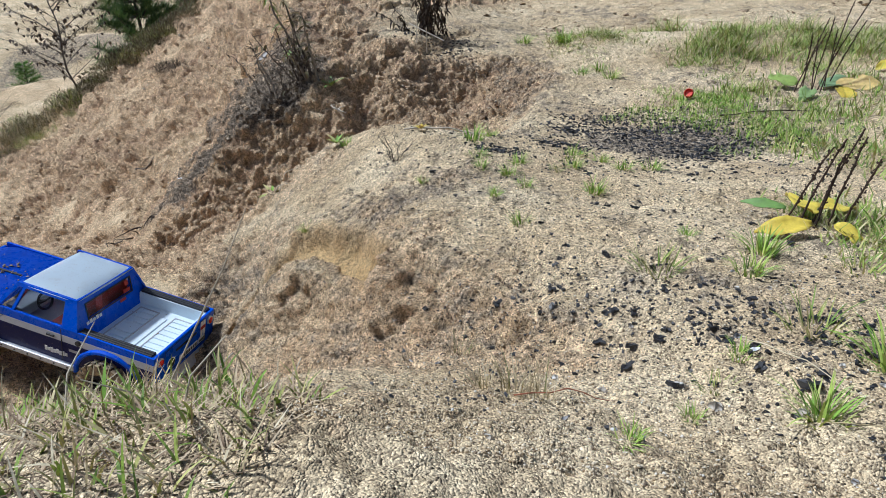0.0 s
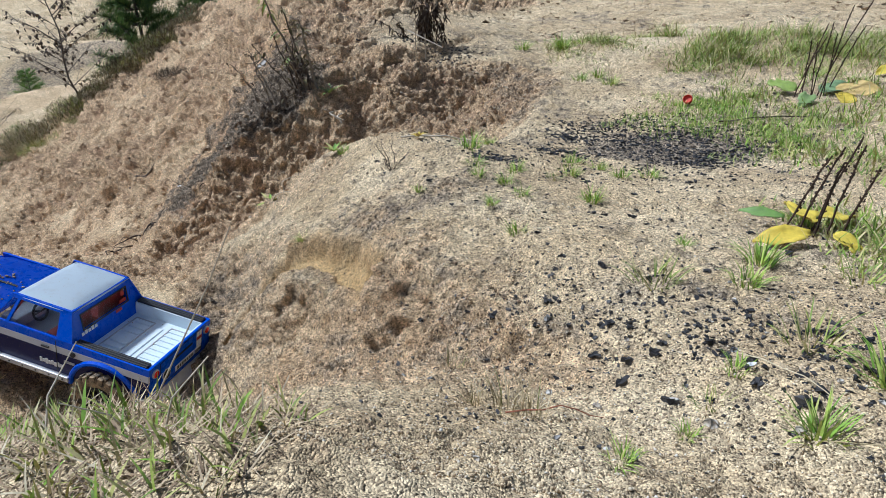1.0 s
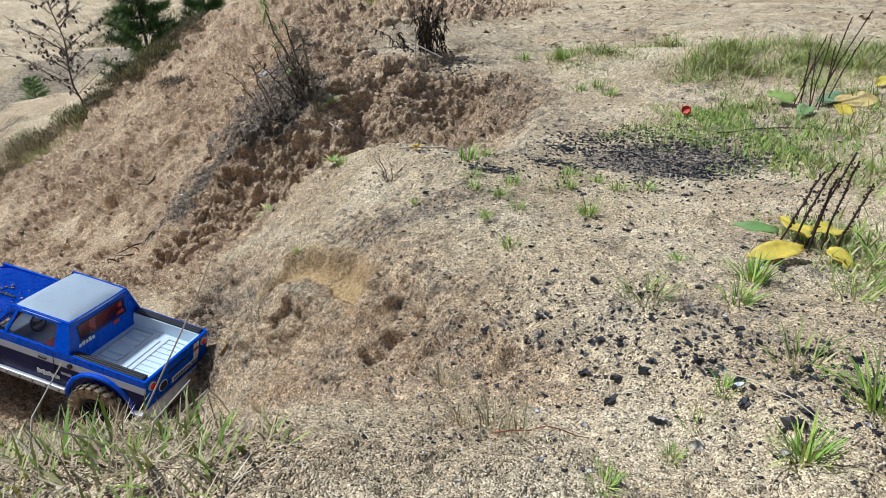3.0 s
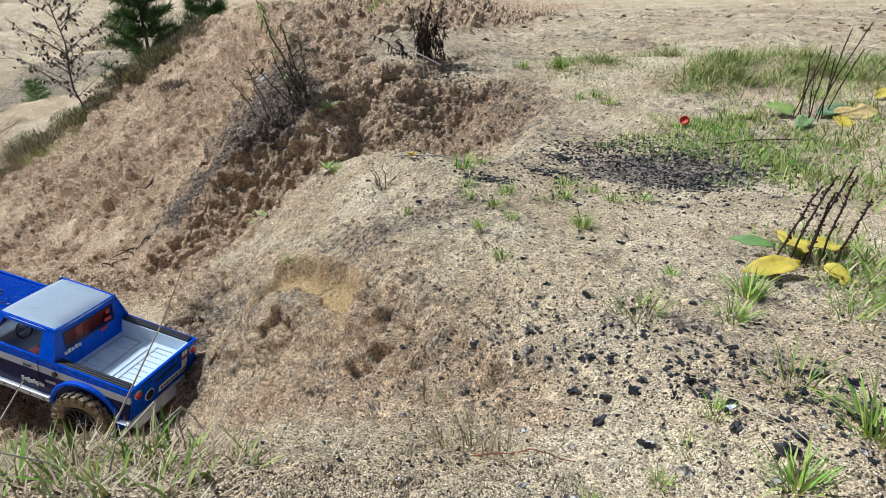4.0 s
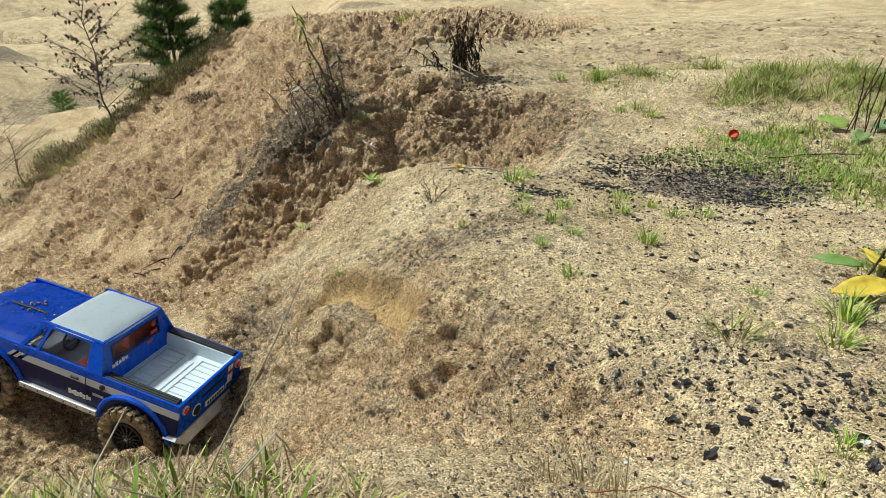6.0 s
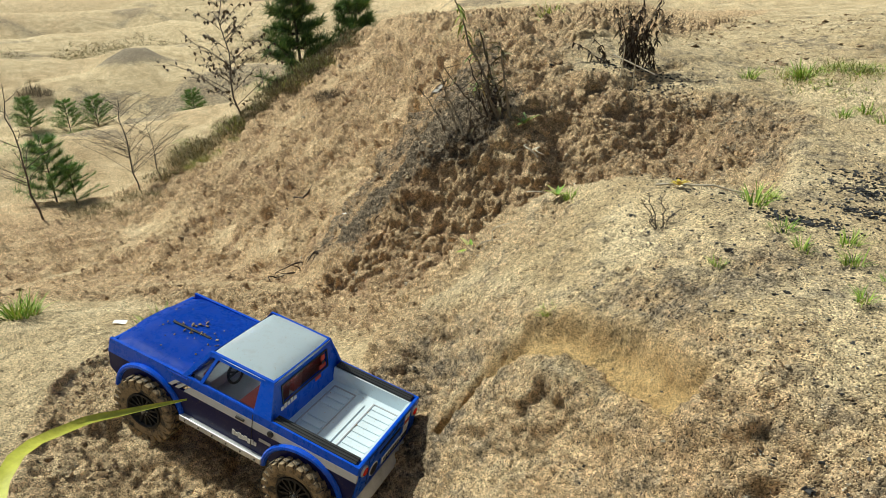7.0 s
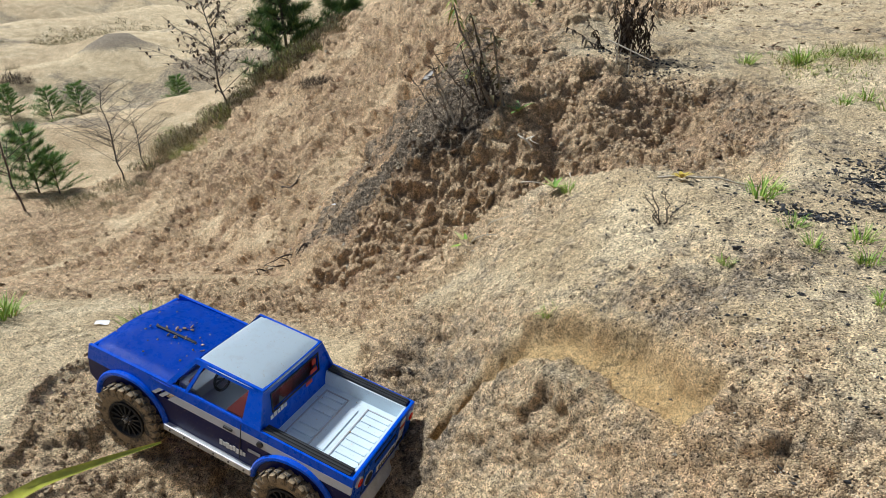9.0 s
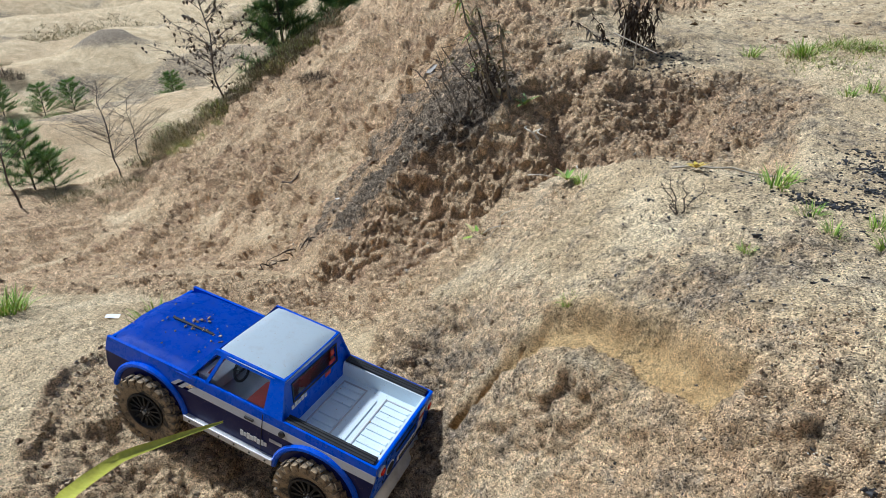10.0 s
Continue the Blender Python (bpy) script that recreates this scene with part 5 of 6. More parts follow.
def broad_blade():
    """One wide yellow-green blade that arches over the gully's near bank."""
    s = Soup()
    knots = [Vector(p) for p in ((-0.262, 0.440, 0.04), (-0.285, 0.470, 0.140), (-0.326, 0.519, 0.186), (-0.356, 0.573, 0.166), (-0.362, 0.612, 0.146), (-0.360, 0.652, 0.126))]
    pts = []
    for k in range(21):
        u = k / 20 * 5
        i = min(4, int(u))
        a, b, c, d = knots[max(0, i - 1)], knots[i], knots[i + 1], knots[min(5, i + 2)]
        t = u - i
        pts.append(0.5 * ((2 * b) + (c - a) * t + (2 * a - 5 * b + 4 * c - d) * t * t + (3 * b - a - 3 * c + d) * t ** 3))
    for k, p in enumerate(pts):
        d = (pts[min(k + 1, 20)] - pts[max(k - 1, 0)]).normalized()
        side = d.cross(Vector((0.5, -0.5, 0.7))).normalized()
        w = 0.0034 * math.sin(math.pi * (0.12 + 0.85 * (k / 20) ** 0.7)) ** 0.8
        up = side.cross(d) * 0.0010
        s.v += [p - side * w + up, p, p + side * w + up]
    for k in range(20):
        a = 3 * k
        s.f += [(a, a + 1, a + 4, a + 3), (a + 1, a + 2, a + 5, a + 4)]
    return tagged(new("arching_grass", s.mesh("arching_grass", YELLOW_BLADE, True)), "wide yellow-green grass blade arching over the sand", "grass")


YELLOW_BLADE = island_material("yellow_green_blade", [(0.0, (0.50, 0.52, 0.06)), (1.0, (0.58, 0.55, 0.10))], 0.5, 0.1)
broad_blade()


# ---- charcoal, pebbles and crumbs ----
RED_STEM = island_material("reddish_stem", [(0.0, (0.25, 0.08, 0.04)), (1.0, (0.35, 0.14, 0.08))], 0.7)


def lump_meshes(name, mat, count, size, flat, seed):
    r = random.Random(seed)
    out = []
    for _ in range(count):
        s = Soup()
        if mat is COAL:
            for k in range(5):
                s.shard((r.gauss(0, 0.42) * size, r.gauss(0, 0.32) * size, r.uniform(-0.1, 0.25) * size), size * r.uniform(0.35, 0.72), r, flat * 1.5)
        else:
            s.chunk((0, 0, 0), size, r, flat, 12)
        out.append(s.mesh(name, mat))
    return out


COALS = lump_meshes("charcoal_lump", COAL, 9, 1.0, 0.5, 3)
PEBBLES = []
for me in lump_meshes("pebble", STONE, 5, 1.0, 0.7, 5):
    me.polygons.foreach_set("use_smooth", [True] * len(me.polygons))
    PEBBLES.append(me)


def lay(name, meshes, x, y, size, label, category, group):
    ob = new(name, meshes[rng.randrange(len(meshes))])
    ob.matrix_world = pose(x, y, on_ground(x, y) + size * 0.02, rng.uniform(-20, 20), rng.uniform(-20, 20), rng.uniform(0, 360)) @ Matrix.Diagonal((size, size, size, 1))
    return tagged(ob, label, category, group)


COAL_WORDS = "small black charcoal lump lying on sand"
for x, y, size in ((0.13, 0.83, 0.008), (0.28, 0.72, 0.009), (0.30, 0.765, 0.009), (0.38, 1.08, 0.009), (0.07, 0.89, 0.0085), (0.05, 0.82, 0.009), (0.50, 0.52, 0.010), (0.52, 0.50, 0.010), (0.425, 0.59, 0.010), (0.44, 0.60, 0.011), (0.40, 0.62, 0.010), (0.33, 0.61, 0.010), (0.30, 0.66, 0.010), (0.31, 0.69, 0.010), (0.445, 0.50, 0.010)):
    lay("charcoal_lump", COALS, x, y, size * 0.72, "large black charcoal lump with flat broken faces", "charcoal", "charcoal on the sand")
for _ in range(130):
    u = rng.random()
    x, y = 0.22 + 0.42 * u + rng.gauss(0, 0.07), 0.86 - 0.33 * u + rng.gauss(0, 0.075)
    if y > 0.44:
        lay("charcoal_lump", COALS, x, y, rng.choice((0.002, 0.0026, 0.0032, 0.0038, 0.0048, 0.006)), COAL_WORDS, "charcoal", "charcoal on the sand")
for _ in range(55):
    x, y = rng.uniform(-0.1, 0.75), rng.uniform(0.9, 1.5)
    lay("charcoal_lump", COALS, x, y, rng.uniform(0.0025, 0.0055), COAL_WORDS, "charcoal", "charcoal on the sand")
for x, y, size, w in ((0.28, 0.515, 0.0060, "small rounded white pebble on sand"), (0.35, 0.572, 0.0065, "bluish grey rounded pebble on sand"), (0.41, 0.56, 0.0062, "bluish grey rounded pebble on sand"), (0.335, 0.612, 0.0058, "grey flat pebble on sand"), (0.23, 0.66, 0.005, "pale small pebble on sand"), (0.27, 0.62, 0.005, "pale small pebble on sand")):
    lay("pebble", PEBBLES, x, y, size, w, "pebble", "pebbles on the sand")
for _ in range(46):
    x, y = rng.uniform(0.08, 0.7), rng.uniform(0.46, 0.85)
    lay("pebble", PEBBLES, x, y, rng.uniform(0.0018, 0.0042), "tiny mixed-colour pebble on sand", "pebble", "pebbles on the sand")


def crumb_mesh(name, mat, x, y, z, size, flat, seed, smooth=False):
    """Many knocked-about little octahedra in one mesh."""
    r = np.random.default_rng(seed)
    k = len(x)
    turn = r.uniform(0, 2 * math.pi, k)
    tilt = r.uniform(-0.5, 0.5, (k, 2))
    stretch = np.stack([r.uniform(0.75, 1.35, k), r.uniform(0.6, 1.0, k), flat * r.uniform(0.7, 1.15, k)], -1) * size[:, None]
    dirs = np.array(((1, 0, 0), (-1, 0, 0), (0, 1, 0), (0, -1, 0), (0, 0, 1), (0, 0, -1)), float)
    v = dirs[None] * stretch[:, None] * r.uniform(0.7, 1.25, (k, 6))[..., None]
    v[..., 2] += v[..., 0] * tilt[:, None, 0] + v[..., 1] * tilt[:, None, 1]
    c, s = np.cos(turn)[:, None], np.sin(turn)[:, None]
    co = np.stack([v[..., 0] * c - v[..., 1] * s + x[:, None], v[..., 0] * s + v[..., 1] * c + y[:, None], v[..., 2] + z[:, None]], -1)
    tris = np.array([(a, b, d) if (a + b + d) % 2 else (b, a, d) for a in (0, 1) for b in (2, 3) for d in (4, 5)])
    f = (tris[None] + 6 * np.arange(k)[:, None, None]).reshape(-1, 3)
    me = bpy.data.meshes.new(name)
    me.vertices.add(6 * k)
    me.vertices.foreach_set("co", co.ravel())
    me.loops.add(f.size)
    me.loops.foreach_set("vertex_index", f.ravel())
    me.polygons.add(len(f))
    me.polygons.foreach_set("loop_start", np.arange(len(f)) * 3)
    if smooth:
        me.polygons.foreach_set("use_smooth", np.ones(len(f), bool))
    me.update()
    me.materials.append(mat)
    return me


def scatter(name, label, mat, count, place, cuts, flat, category, sink=0.2):
    s = Soup()
    pts = [place() for _ in range(count)]
    zs = ground_height(np.array([p[0] for p in pts]), np.array([p[1] for p in pts]))
    for (x, y, size), z in zip(pts, zs):
        if mat is COAL:
            s.shard((x, y, z + size * sink), size, rng, flat)
        else:
            s.chunk((x, y, z + size * sink), size, rng, flat, cuts)
    return tagged(new(name, s.mesh(name, mat)), label, category, kind="stuff")


HEAPS = [(0.40, 1.82, 0.05), (0.48, 1.72, 0.06), (0.55, 1.62, 0.06), (0.60, 1.50, 0.04), (0.66, 1.58, 0.05), (0.72, 1.70, 0.07), (0.62, 1.76, 0.06), (0.52, 1.85, 0.05), (0.80, 1.60, 0.05), (0.33, 1.72, 0.03), (0.16, 1.42, 0.03), (0.30, 1.56, 0.03)]


def soot_place():
    if rng.random() < 0.25:
        return rng.gauss(0.52, 0.22), rng.gauss(1.62, 0.19), rng.choice((0.0015, 0.002, 0.003, 0.004))
    x, y, r = rng.choice(HEAPS)
    return rng.gauss(x, r), rng.gauss(y, r * 0.7), rng.choice((0.0012, 0.0016, 0.0022, 0.003, 0.0038))


def trail_place():
    u = rng.random()
    k = rng.choice((0.35, 0.6, 1.0))
    return 0.20 + 0.46 * u + rng.gauss(0, 0.08 * k), max(0.45, 0.87 - 0.35 * u + rng.gauss(0, 0.08 * k)), rng.choice((0.0009, 0.0012, 0.0016, 0.0022, 0.003))


scatter("charcoal_crumbs", "crumbled black charcoal of an old fire", COAL, 4600, soot_place, 12, 0.55, "charcoal")
scatter("charcoal_crumbs", "black charcoal splinters strewn in a trail", COAL, 900, trail_place, 12, 0.5, "charcoal")
scatter("charcoal_crumbs", "fine charcoal crumbs strewn over the sand", COAL, 3600, lambda: (rng.uniform(-0.15, 0.75), rng.uniform(0.5, 1.75), rng.choice((0.0008, 0.0011, 0.0015, 0.0022))), 8, 0.6, "charcoal")
scatter("charcoal_crumbs", "charred litter below the withered plant", COAL, 260, lambda: (rng.gauss(-0.08, 0.09), rng.gauss(2.56, 0.05), rng.choice((0.0025, 0.0035, 0.005))), 12, 0.5, "charcoal")


def loose_grains(count, seed):
    """Coarse grains lying singly on the mound and the plateau."""
    r = np.random.default_rng(seed)
    x, y = r.uniform(-0.15, 0.8, count), 0.44 + 0.75 * r.random(count) ** 1.7
    ok = land_base(x, y) > -0.12
    x, y = x[ok], y[ok]
    size = r.choice((0.0006, 0.0008, 0.0010, 0.0012, 0.0016), len(x))
    me = crumb_mesh("loose_grains", SPECK, x, y, ground_height(x, y) + 0.3 * size, size, 0.8, seed + 1)
    return tagged(new("loose_grains", me), "coarse loose sand grains of mixed colours", "sand", kind="stuff")


loose_grains(30000, 91)


def strew(label, count, box, keep, size, seed, flat=0.6, sink=0.0, cuts=8):
    """Broken crumbs and clods of sand, thickest where keep(x, y, damp, crust) is high."""
    r = np.random.default_rng(seed)
    xs, ys = r.uniform(box[0], box[1], count * 8), r.uniform(box[2], box[3], count * 8)
    damp, crust, track = soil_kinds(xs, ys)
    ok = (keep(xs, ys, damp, crust) > r.random(len(xs))) & (track < 0.1) & ~((xs > -0.97) & (xs < -0.44) & (ys > 1.0) & (ys < 1.26))
    xs, ys = xs[ok][:count], ys[ok][:count]
    zs = ground_height(xs, ys)
    ks = size[0] + (size[1] - size[0]) * r.random(len(xs)) ** 5
    if cuts <= 8:
        me = crumb_mesh("sand_clods", CLOD, xs, ys, zs + ks * sink, ks, flat, seed, True)
        return tagged(new("sand_clods", me), label, "sand", kind="stuff")
    s = Soup()
    for x, y, z, k in zip(xs.tolist(), ys.tolist(), zs.tolist(), ks.tolist()):
        s.chunk((x, y, z + k * sink), k, rng, flat, cuts)
    return tagged(new("sand_clods", s.mesh("sand_clods", CLOD, True)), label, "sand", kind="stuff")


def patchy(x, y, scale, seed):
    return step(-0.15, 0.25, fractal(x, y, scale, 3, seed))


strew("crumbled ochre and brown sand on the hillside", 9000, (-4.0, -0.2, 1.6, 5.6), lambda x, y, d, c: step(0.35, 0.7, d) * (0.3 + 0.7 * patchy(x, y, 4.0, 301)), (0.003, 0.015), 41, 0.85, -0.2)
strew("lumps of brown sand on the hillside", 900, (-3.6, 0.2, 1.7, 5.2), lambda x, y, d, c: step(0.5, 0.8, d) * patchy(x, y, 3.0, 311), (0.008, 0.028), 42, 0.7, -0.15, 12)
strew("damp brown sand clods broken off the slopes", 11000, (-1.35, 0.3, 0.7, 1.9), lambda x, y, d, c: step(0.2, 0.55, d) * (0.25 + 0.75 * patchy(x, y, 9.0, 321)), (0.0014, 0.0042), 43, 0.85)
strew("orange-brown sand lumps fallen into the hollow", 2600, (-0.5, 0.35, 2.0, 2.55), lambda x, y, d, c: step(0.4, 0.8, d), (0.003, 0.010), 44)
strew("small clods and pebbles strewn on the sandy road", 2600, (-0.3, 2.8, 2.75, 5.2), lambda x, y, d, c: 0.15 + 0.6 * patchy(x, y, 2.5, 331), (0.003, 0.012), 46)
strew("flat dark clods trodden into the sandy road", 1500, (-0.3, 2.6, 2.85, 5.6), lambda x, y, d, c: patchy(x, 2.5 * y, 2.0, 341), (0.005, 0.030), 47, 0.3)
strew("loose sand clods round the wheels", 260, (-1.15, -0.4, 0.75, 1.35), lambda x, y, d, c: step(0.25, 0.5, d), (0.005, 0.013), 45, 0.7, -0.1, 12)


# ---- litter ----
def bottle_cap(x, y):
    bm = bmesh.new()
    lathe(bm, [(0.0120, 0.0), (0.0124, 0.009), (0.0113, 0.010), (0.0110, 0.003), (0.001, 0.0028)], 24)
    for k in range(30):
        block(bm, 0.0120, 0.0128, 0.001, 0.0085, -0.0007, 0.0007, 0, Matrix.Rotation(2 * math.pi * k / 30, 4, "Y"))
    me = bpy.data.meshes.new("bottle_cap")
    bm.to_mesh(me)
    bm.free()
    me.materials.append(REDCAP)
    ob = new("bottle_cap", me)
    ob.matrix_world = pose(x, y, on_ground(x, y) + 0.013, 35, 12, 160)
    return tagged(ob, "red plastic bottle cap lying open in grass", "bottle cap")


bottle_cap(0.68, 1.96)


def scrap(x, y, w, h, turn, label):
    s = Soup()
    for i in range(4):
        for j in range(3):
            s.v.append((w * (i / 3 - 0.5), h * (j / 2 - 0.5), 0.0018 * rng.uniform(0.0, 1.5)))
    for i in range(3):
        for j in range(2):
            a = i * 3 + j
            s.f.append((a, a + 3, a + 4, a + 1))
    me = s.mesh("scrap", WHITE)
    ob = new("scrap", me)
    ob.modifiers.new("thick", "SOLIDIFY").thickness = 0.0008
    ob.matrix_world = pose(x, y, on_ground(x, y) + 0.006, 14, 8, turn)
    return tagged(ob, label, "litter")


scrap(-1.21, 1.345, 0.030, 0.012, 20, "small white paper scrap on the bank")
scrap(-1.22, 2.51, 0.022, 0.009, 70, "white torn chip lying on the brown slope")
scrap(0.40, 0.635, 0.009, 0.004, 30, "small pale dry leaf scrap beside charcoal")


def stick(label, a, b, r, mat, bow=0.0, lift=0.006, name="stick"):
    """A stick lying on the ground from a to b."""
    pts = []
    for k in range(7):
        t = k / 6
        x, y = a[0] + (b[0] - a[0]) * t, a[1] + (b[1] - a[1]) * t
        pts.append((x + bow * math.sin(math.pi * t), y, on_ground(x, y) + lift + 0.4 * bow * math.sin(3 * t)))
    return stem(name, label, pts, r, r * 0.6, mat, "stick")


stick("brown broken stick lying on the clumpy slope", (-2.02, 3.28), (-1.84, 3.42), 0.009, TWIG)
stick("long thin dry stalk lying on the mound top", (-0.06, 1.53), (0.13, 1.58), 0.0022, PALE, 0.006)
stick("thin dark twig lying in the green grass", (0.72, 1.80), (0.93, 1.78), 0.002, TWIG, 0.004)
stick("thin reddish dry stem lying on sand", (0.19, 0.565), (0.27, 0.585), 0.0007, RED_STEM, 0.004)
stick("dry stalk lying across the charcoal field", (0.40, 0.66), (0.455, 0.56), 0.0006, STRAW, 0.003)
stick("thin dry straw lying on the sand", (0.41, 0.535), (0.47, 0.515), 0.0005, STRAW, 0.003)
for a, b in (((-0.165, 2.50, 0.10), (-0.155, 2.47, 0.20)), ((-0.19, 2.50, 0.17), (-0.06, 2.46, 0.11)), ((-0.125, 2.47, 0.07), (-0.12, 2.455, 0.16))):
    stem("stick", "short bleached stick beside the withered plant", [a, tuple((p + q) / 2 for p, q in zip(a, b)), b], 0.0024, 0.0018, PALE, "stick")


def rooty(label, x, y, count, length, droop, mat, r, fan=0.05):
    """Bare roots that stick out of the bank and hang down."""
    tangle = tagged(new("root_tangle"), label, "roots")
    tangle.matrix_world = pose(x, y, on_ground(x, y))
    for _ in range(count):
        h = rng.uniform(3.2, 5.9)
        px, py = rng.gauss(0, fan), rng.gauss(0, fan * 0.7)
        p = Vector((px, py, on_ground(x + px, y + py) - on_ground(x, y) - 0.005))
        pts, a = [p], rng.uniform(0.3, 1.5)
        ln = length * rng.uniform(0.35, 1.1)
        for k in range(7):
            a = min(2.7, a + droop * rng.uniform(-0.1, 1.5))
            h += rng.gauss(0, 0.45)
            d = Vector((math.cos(h) * math.sin(a), math.sin(h) * math.sin(a), math.cos(a)))
            pts.append(pts[-1] + d * (ln / 7))
        s = Soup()
        s.bar(pts, r * rng.uniform(0.4, 1.1), r * 0.2, 4)
        ob = new("root", s.mesh("root", mat, True))
        ob.parent = tangle
    return tangle


rooty("dark hanging root tangle on the brown bank", -1.37, 2.36, 14, 0.17, 0.35, DEAD, 0.005)
rooty("dark matted dead roots on the bank", -0.91, 2.11, 16, 0.09, 0.4, DEAD, 0.0025)
rooty("dark dead roots hanging off the bank", -1.20, 2.34, 16, 0.10, 0.4, DEAD, 0.0028)
rooty("bleached grey roots jutting from the hollow", -0.34, 2.14, 6, 0.16, 0.25, PALE, 0.005)
rooty("dark fine roots under the hollow's rim", 0.10, 2.42, 20, 0.08, 0.45, DEAD, 0.002, 0.06)
rooty("thin pale roots at the mound's back edge", -0.43, 1.61, 6, 0.13, 0.2, PALE, 0.002)


def boulder(x, y, size, label, stretch, turn):
    s = Soup()
    s.chunk((0, 0, 0), 1.0, random.Random(19), 0.6, 12)
    me = s.mesh("stone", STONE, True)
    ob = new("stone", me)
    ob.matrix_world = pose(x, y, on_ground(x, y) + size * 0.2, 10, -30, turn) @ Matrix.Diagonal((size * stretch, size, size, 1))
    return tagged(ob, label, "stone")


boulder(-0.89, 2.80, 0.026, "pale elongated stone set in the ridge", 2.6, 60)


# ---- leafy and withered plants ----
def growth(name, label, category):
    return tagged(new(name), label, category)


def add(name, soup, mat, parent, label="", smooth=False):
    ob = new(name, soup.mesh(name, mat, smooth))
    ob.parent = parent
    return tagged(ob, label) if label else ob


def dock(x, y, leaves, stalks, height, label):
    """A dock: big soft leaves at the foot and dark dry seed stalks."""
    p = growth("dock_plant", label, "plant")
    p.matrix_world = pose(x, y, on_ground(x, y))
    for mat, heading, length, width, rise, dx, dy in leaves:
        s = Soup()
        a = radians(heading)
        s.broad((dx, dy, 0.016), (math.cos(a), 0.8 * math.sin(a), rise + 0.1 * math.sin(a)), (rng.gauss(0, 0.2), -0.30 + rng.gauss(0, 0.12), 0.9), length, width, rng)
        ob = add("leaf", s, mat, p, smooth=True)
        ob.modifiers.new("thick", "SOLIDIFY").thickness = 0.0007
    for k in range(stalks):
        s = Soup()
        bx, by = rng.gauss(0, 0.025), rng.gauss(0, 0.02)
        h = height * rng.uniform(0.6, 1.05)
        lx, ly = rng.uniform(-0.05, 0.35) * h, rng.uniform(-0.15, 0.15) * h
        pts = [(bx + lx * (t / 6) ** 1.3 + rng.gauss(0, 0.001), by + ly * (t / 6), h * t / 6 - 0.004) for t in range(7)]
        s.bar(pts, 0.0016, 0.0011, 5)
        for t in range(46):
            u = 0.35 + 0.62 * t / 46
            i = min(5, int(u * 6))
            q = Vector(pts[i]).lerp(Vector(pts[i + 1]), u * 6 - i)
            s.chunk(q + Vector((rng.gauss(0, 0.0016), rng.gauss(0, 0.0016), 0)), rng.uniform(0.0012, 0.0024), rng, 1.0, 8)
        add("seed_stalk", s, SEED, p)
    return p


dock(0.60, 1.00, ((YELLOW, 185, 0.070, 0.034, 0.05, -0.01, -0.03), (YELLOW, 100, 0.062, 0.040, 0.15, 0.01, 0.01), (YELLOW, 25, 0.070, 0.034, 0.1, 0.03, 0.03), (YELLOW, 300, 0.045, 0.026, 0.0, 0.02, -0.03), (DOCK, 150, 0.060, 0.018, 0.1, -0.02, 0.03)), 6, 0.135, "dock with yellowed leaves and dark dry seed stalks")
dock(1.00, 1.95, ((DOCK, 150, 0.075, 0.048, 0.35, -0.03, 0.03), (DOCK, 240, 0.065, 0.042, 0.15, -0.02, -0.04), (DOCK, 20, 0.11, 0.055, 0.2, 0.02, 0.0), (YELLOW, 330, 0.10, 0.060, 0.25, 0.06, 0.0), (YELLOW, 280, 0.07, 0.045, 0.1, 0.05, -0.03)), 9, 0.25, "dock with green and yellow leaves and dark seed stalks")
dock(1.32, 2.10, ((YELLOW, 200, 0.10, 0.05, 0.2, 0, 0), (DOCK, 330, 0.11, 0.055, 0.2, 0, 0), (YELLOW, 80, 0.09, 0.05, 0.2, 0, 0)), 8, 0.26, "tall dock with yellow leaves and seed stalks")
dock(0.93, 1.18, ((YELLOW, 220, 0.06, 0.03, 0.1, 0, 0), (YELLOW, 100, 0.05, 0.03, 0.1, 0, 0)), 2, 0.12, "small yellowing dock in the grass")


def withered(x, y, height, label):
    """A dead herb with crumpled black-brown leaves."""
    p = growth("withered_plant", label, "plant")
    p.matrix_world = pose(x, y, on_ground(x, y))
    for k in range(24):
        s = Soup()
        h = height * rng.uniform(0.35, 1.0)
        lx, ly = rng.gauss(0, 0.20) * height, rng.uniform(-0.2, 0.2) * h
        bx = rng.gauss(0, 0.032)
        pts = [(bx + lx * (t / 6) ** 1.2 + rng.gauss(0, 0.004), ly * t / 6 + rng.gauss(0, 0.004), h * t / 6 - 0.01) for t in range(7)]
        s.bar(pts, 0.0020, 0.0009, 5)
        add("stalk", s, SEED, p)
        s = Soup()
        for _ in range(26):
            t = rng.uniform(0.8, 5.9)
            q = Vector(pts[int(t)]).lerp(Vector(pts[int(t) + 1]), t % 1)
            a = rng.uniform(0, 6.3)
            s.leaf(q, (math.cos(a), math.sin(a), rng.uniform(-1.3, 0.2)), (rng.gauss(0, 0.4), rng.gauss(0, 0.4), 1), rng.uniform(0.010, 0.028), rng.uniform(0.004, 0.011), rng.uniform(0.3, 1.6), rng.uniform(0.3, 1.4), 4)
        add("foliage", s, DEAD, p)
    return p


withered(-0.14, 2.60, 0.23, "dead plant with crumpled black-brown leaves on the bank")


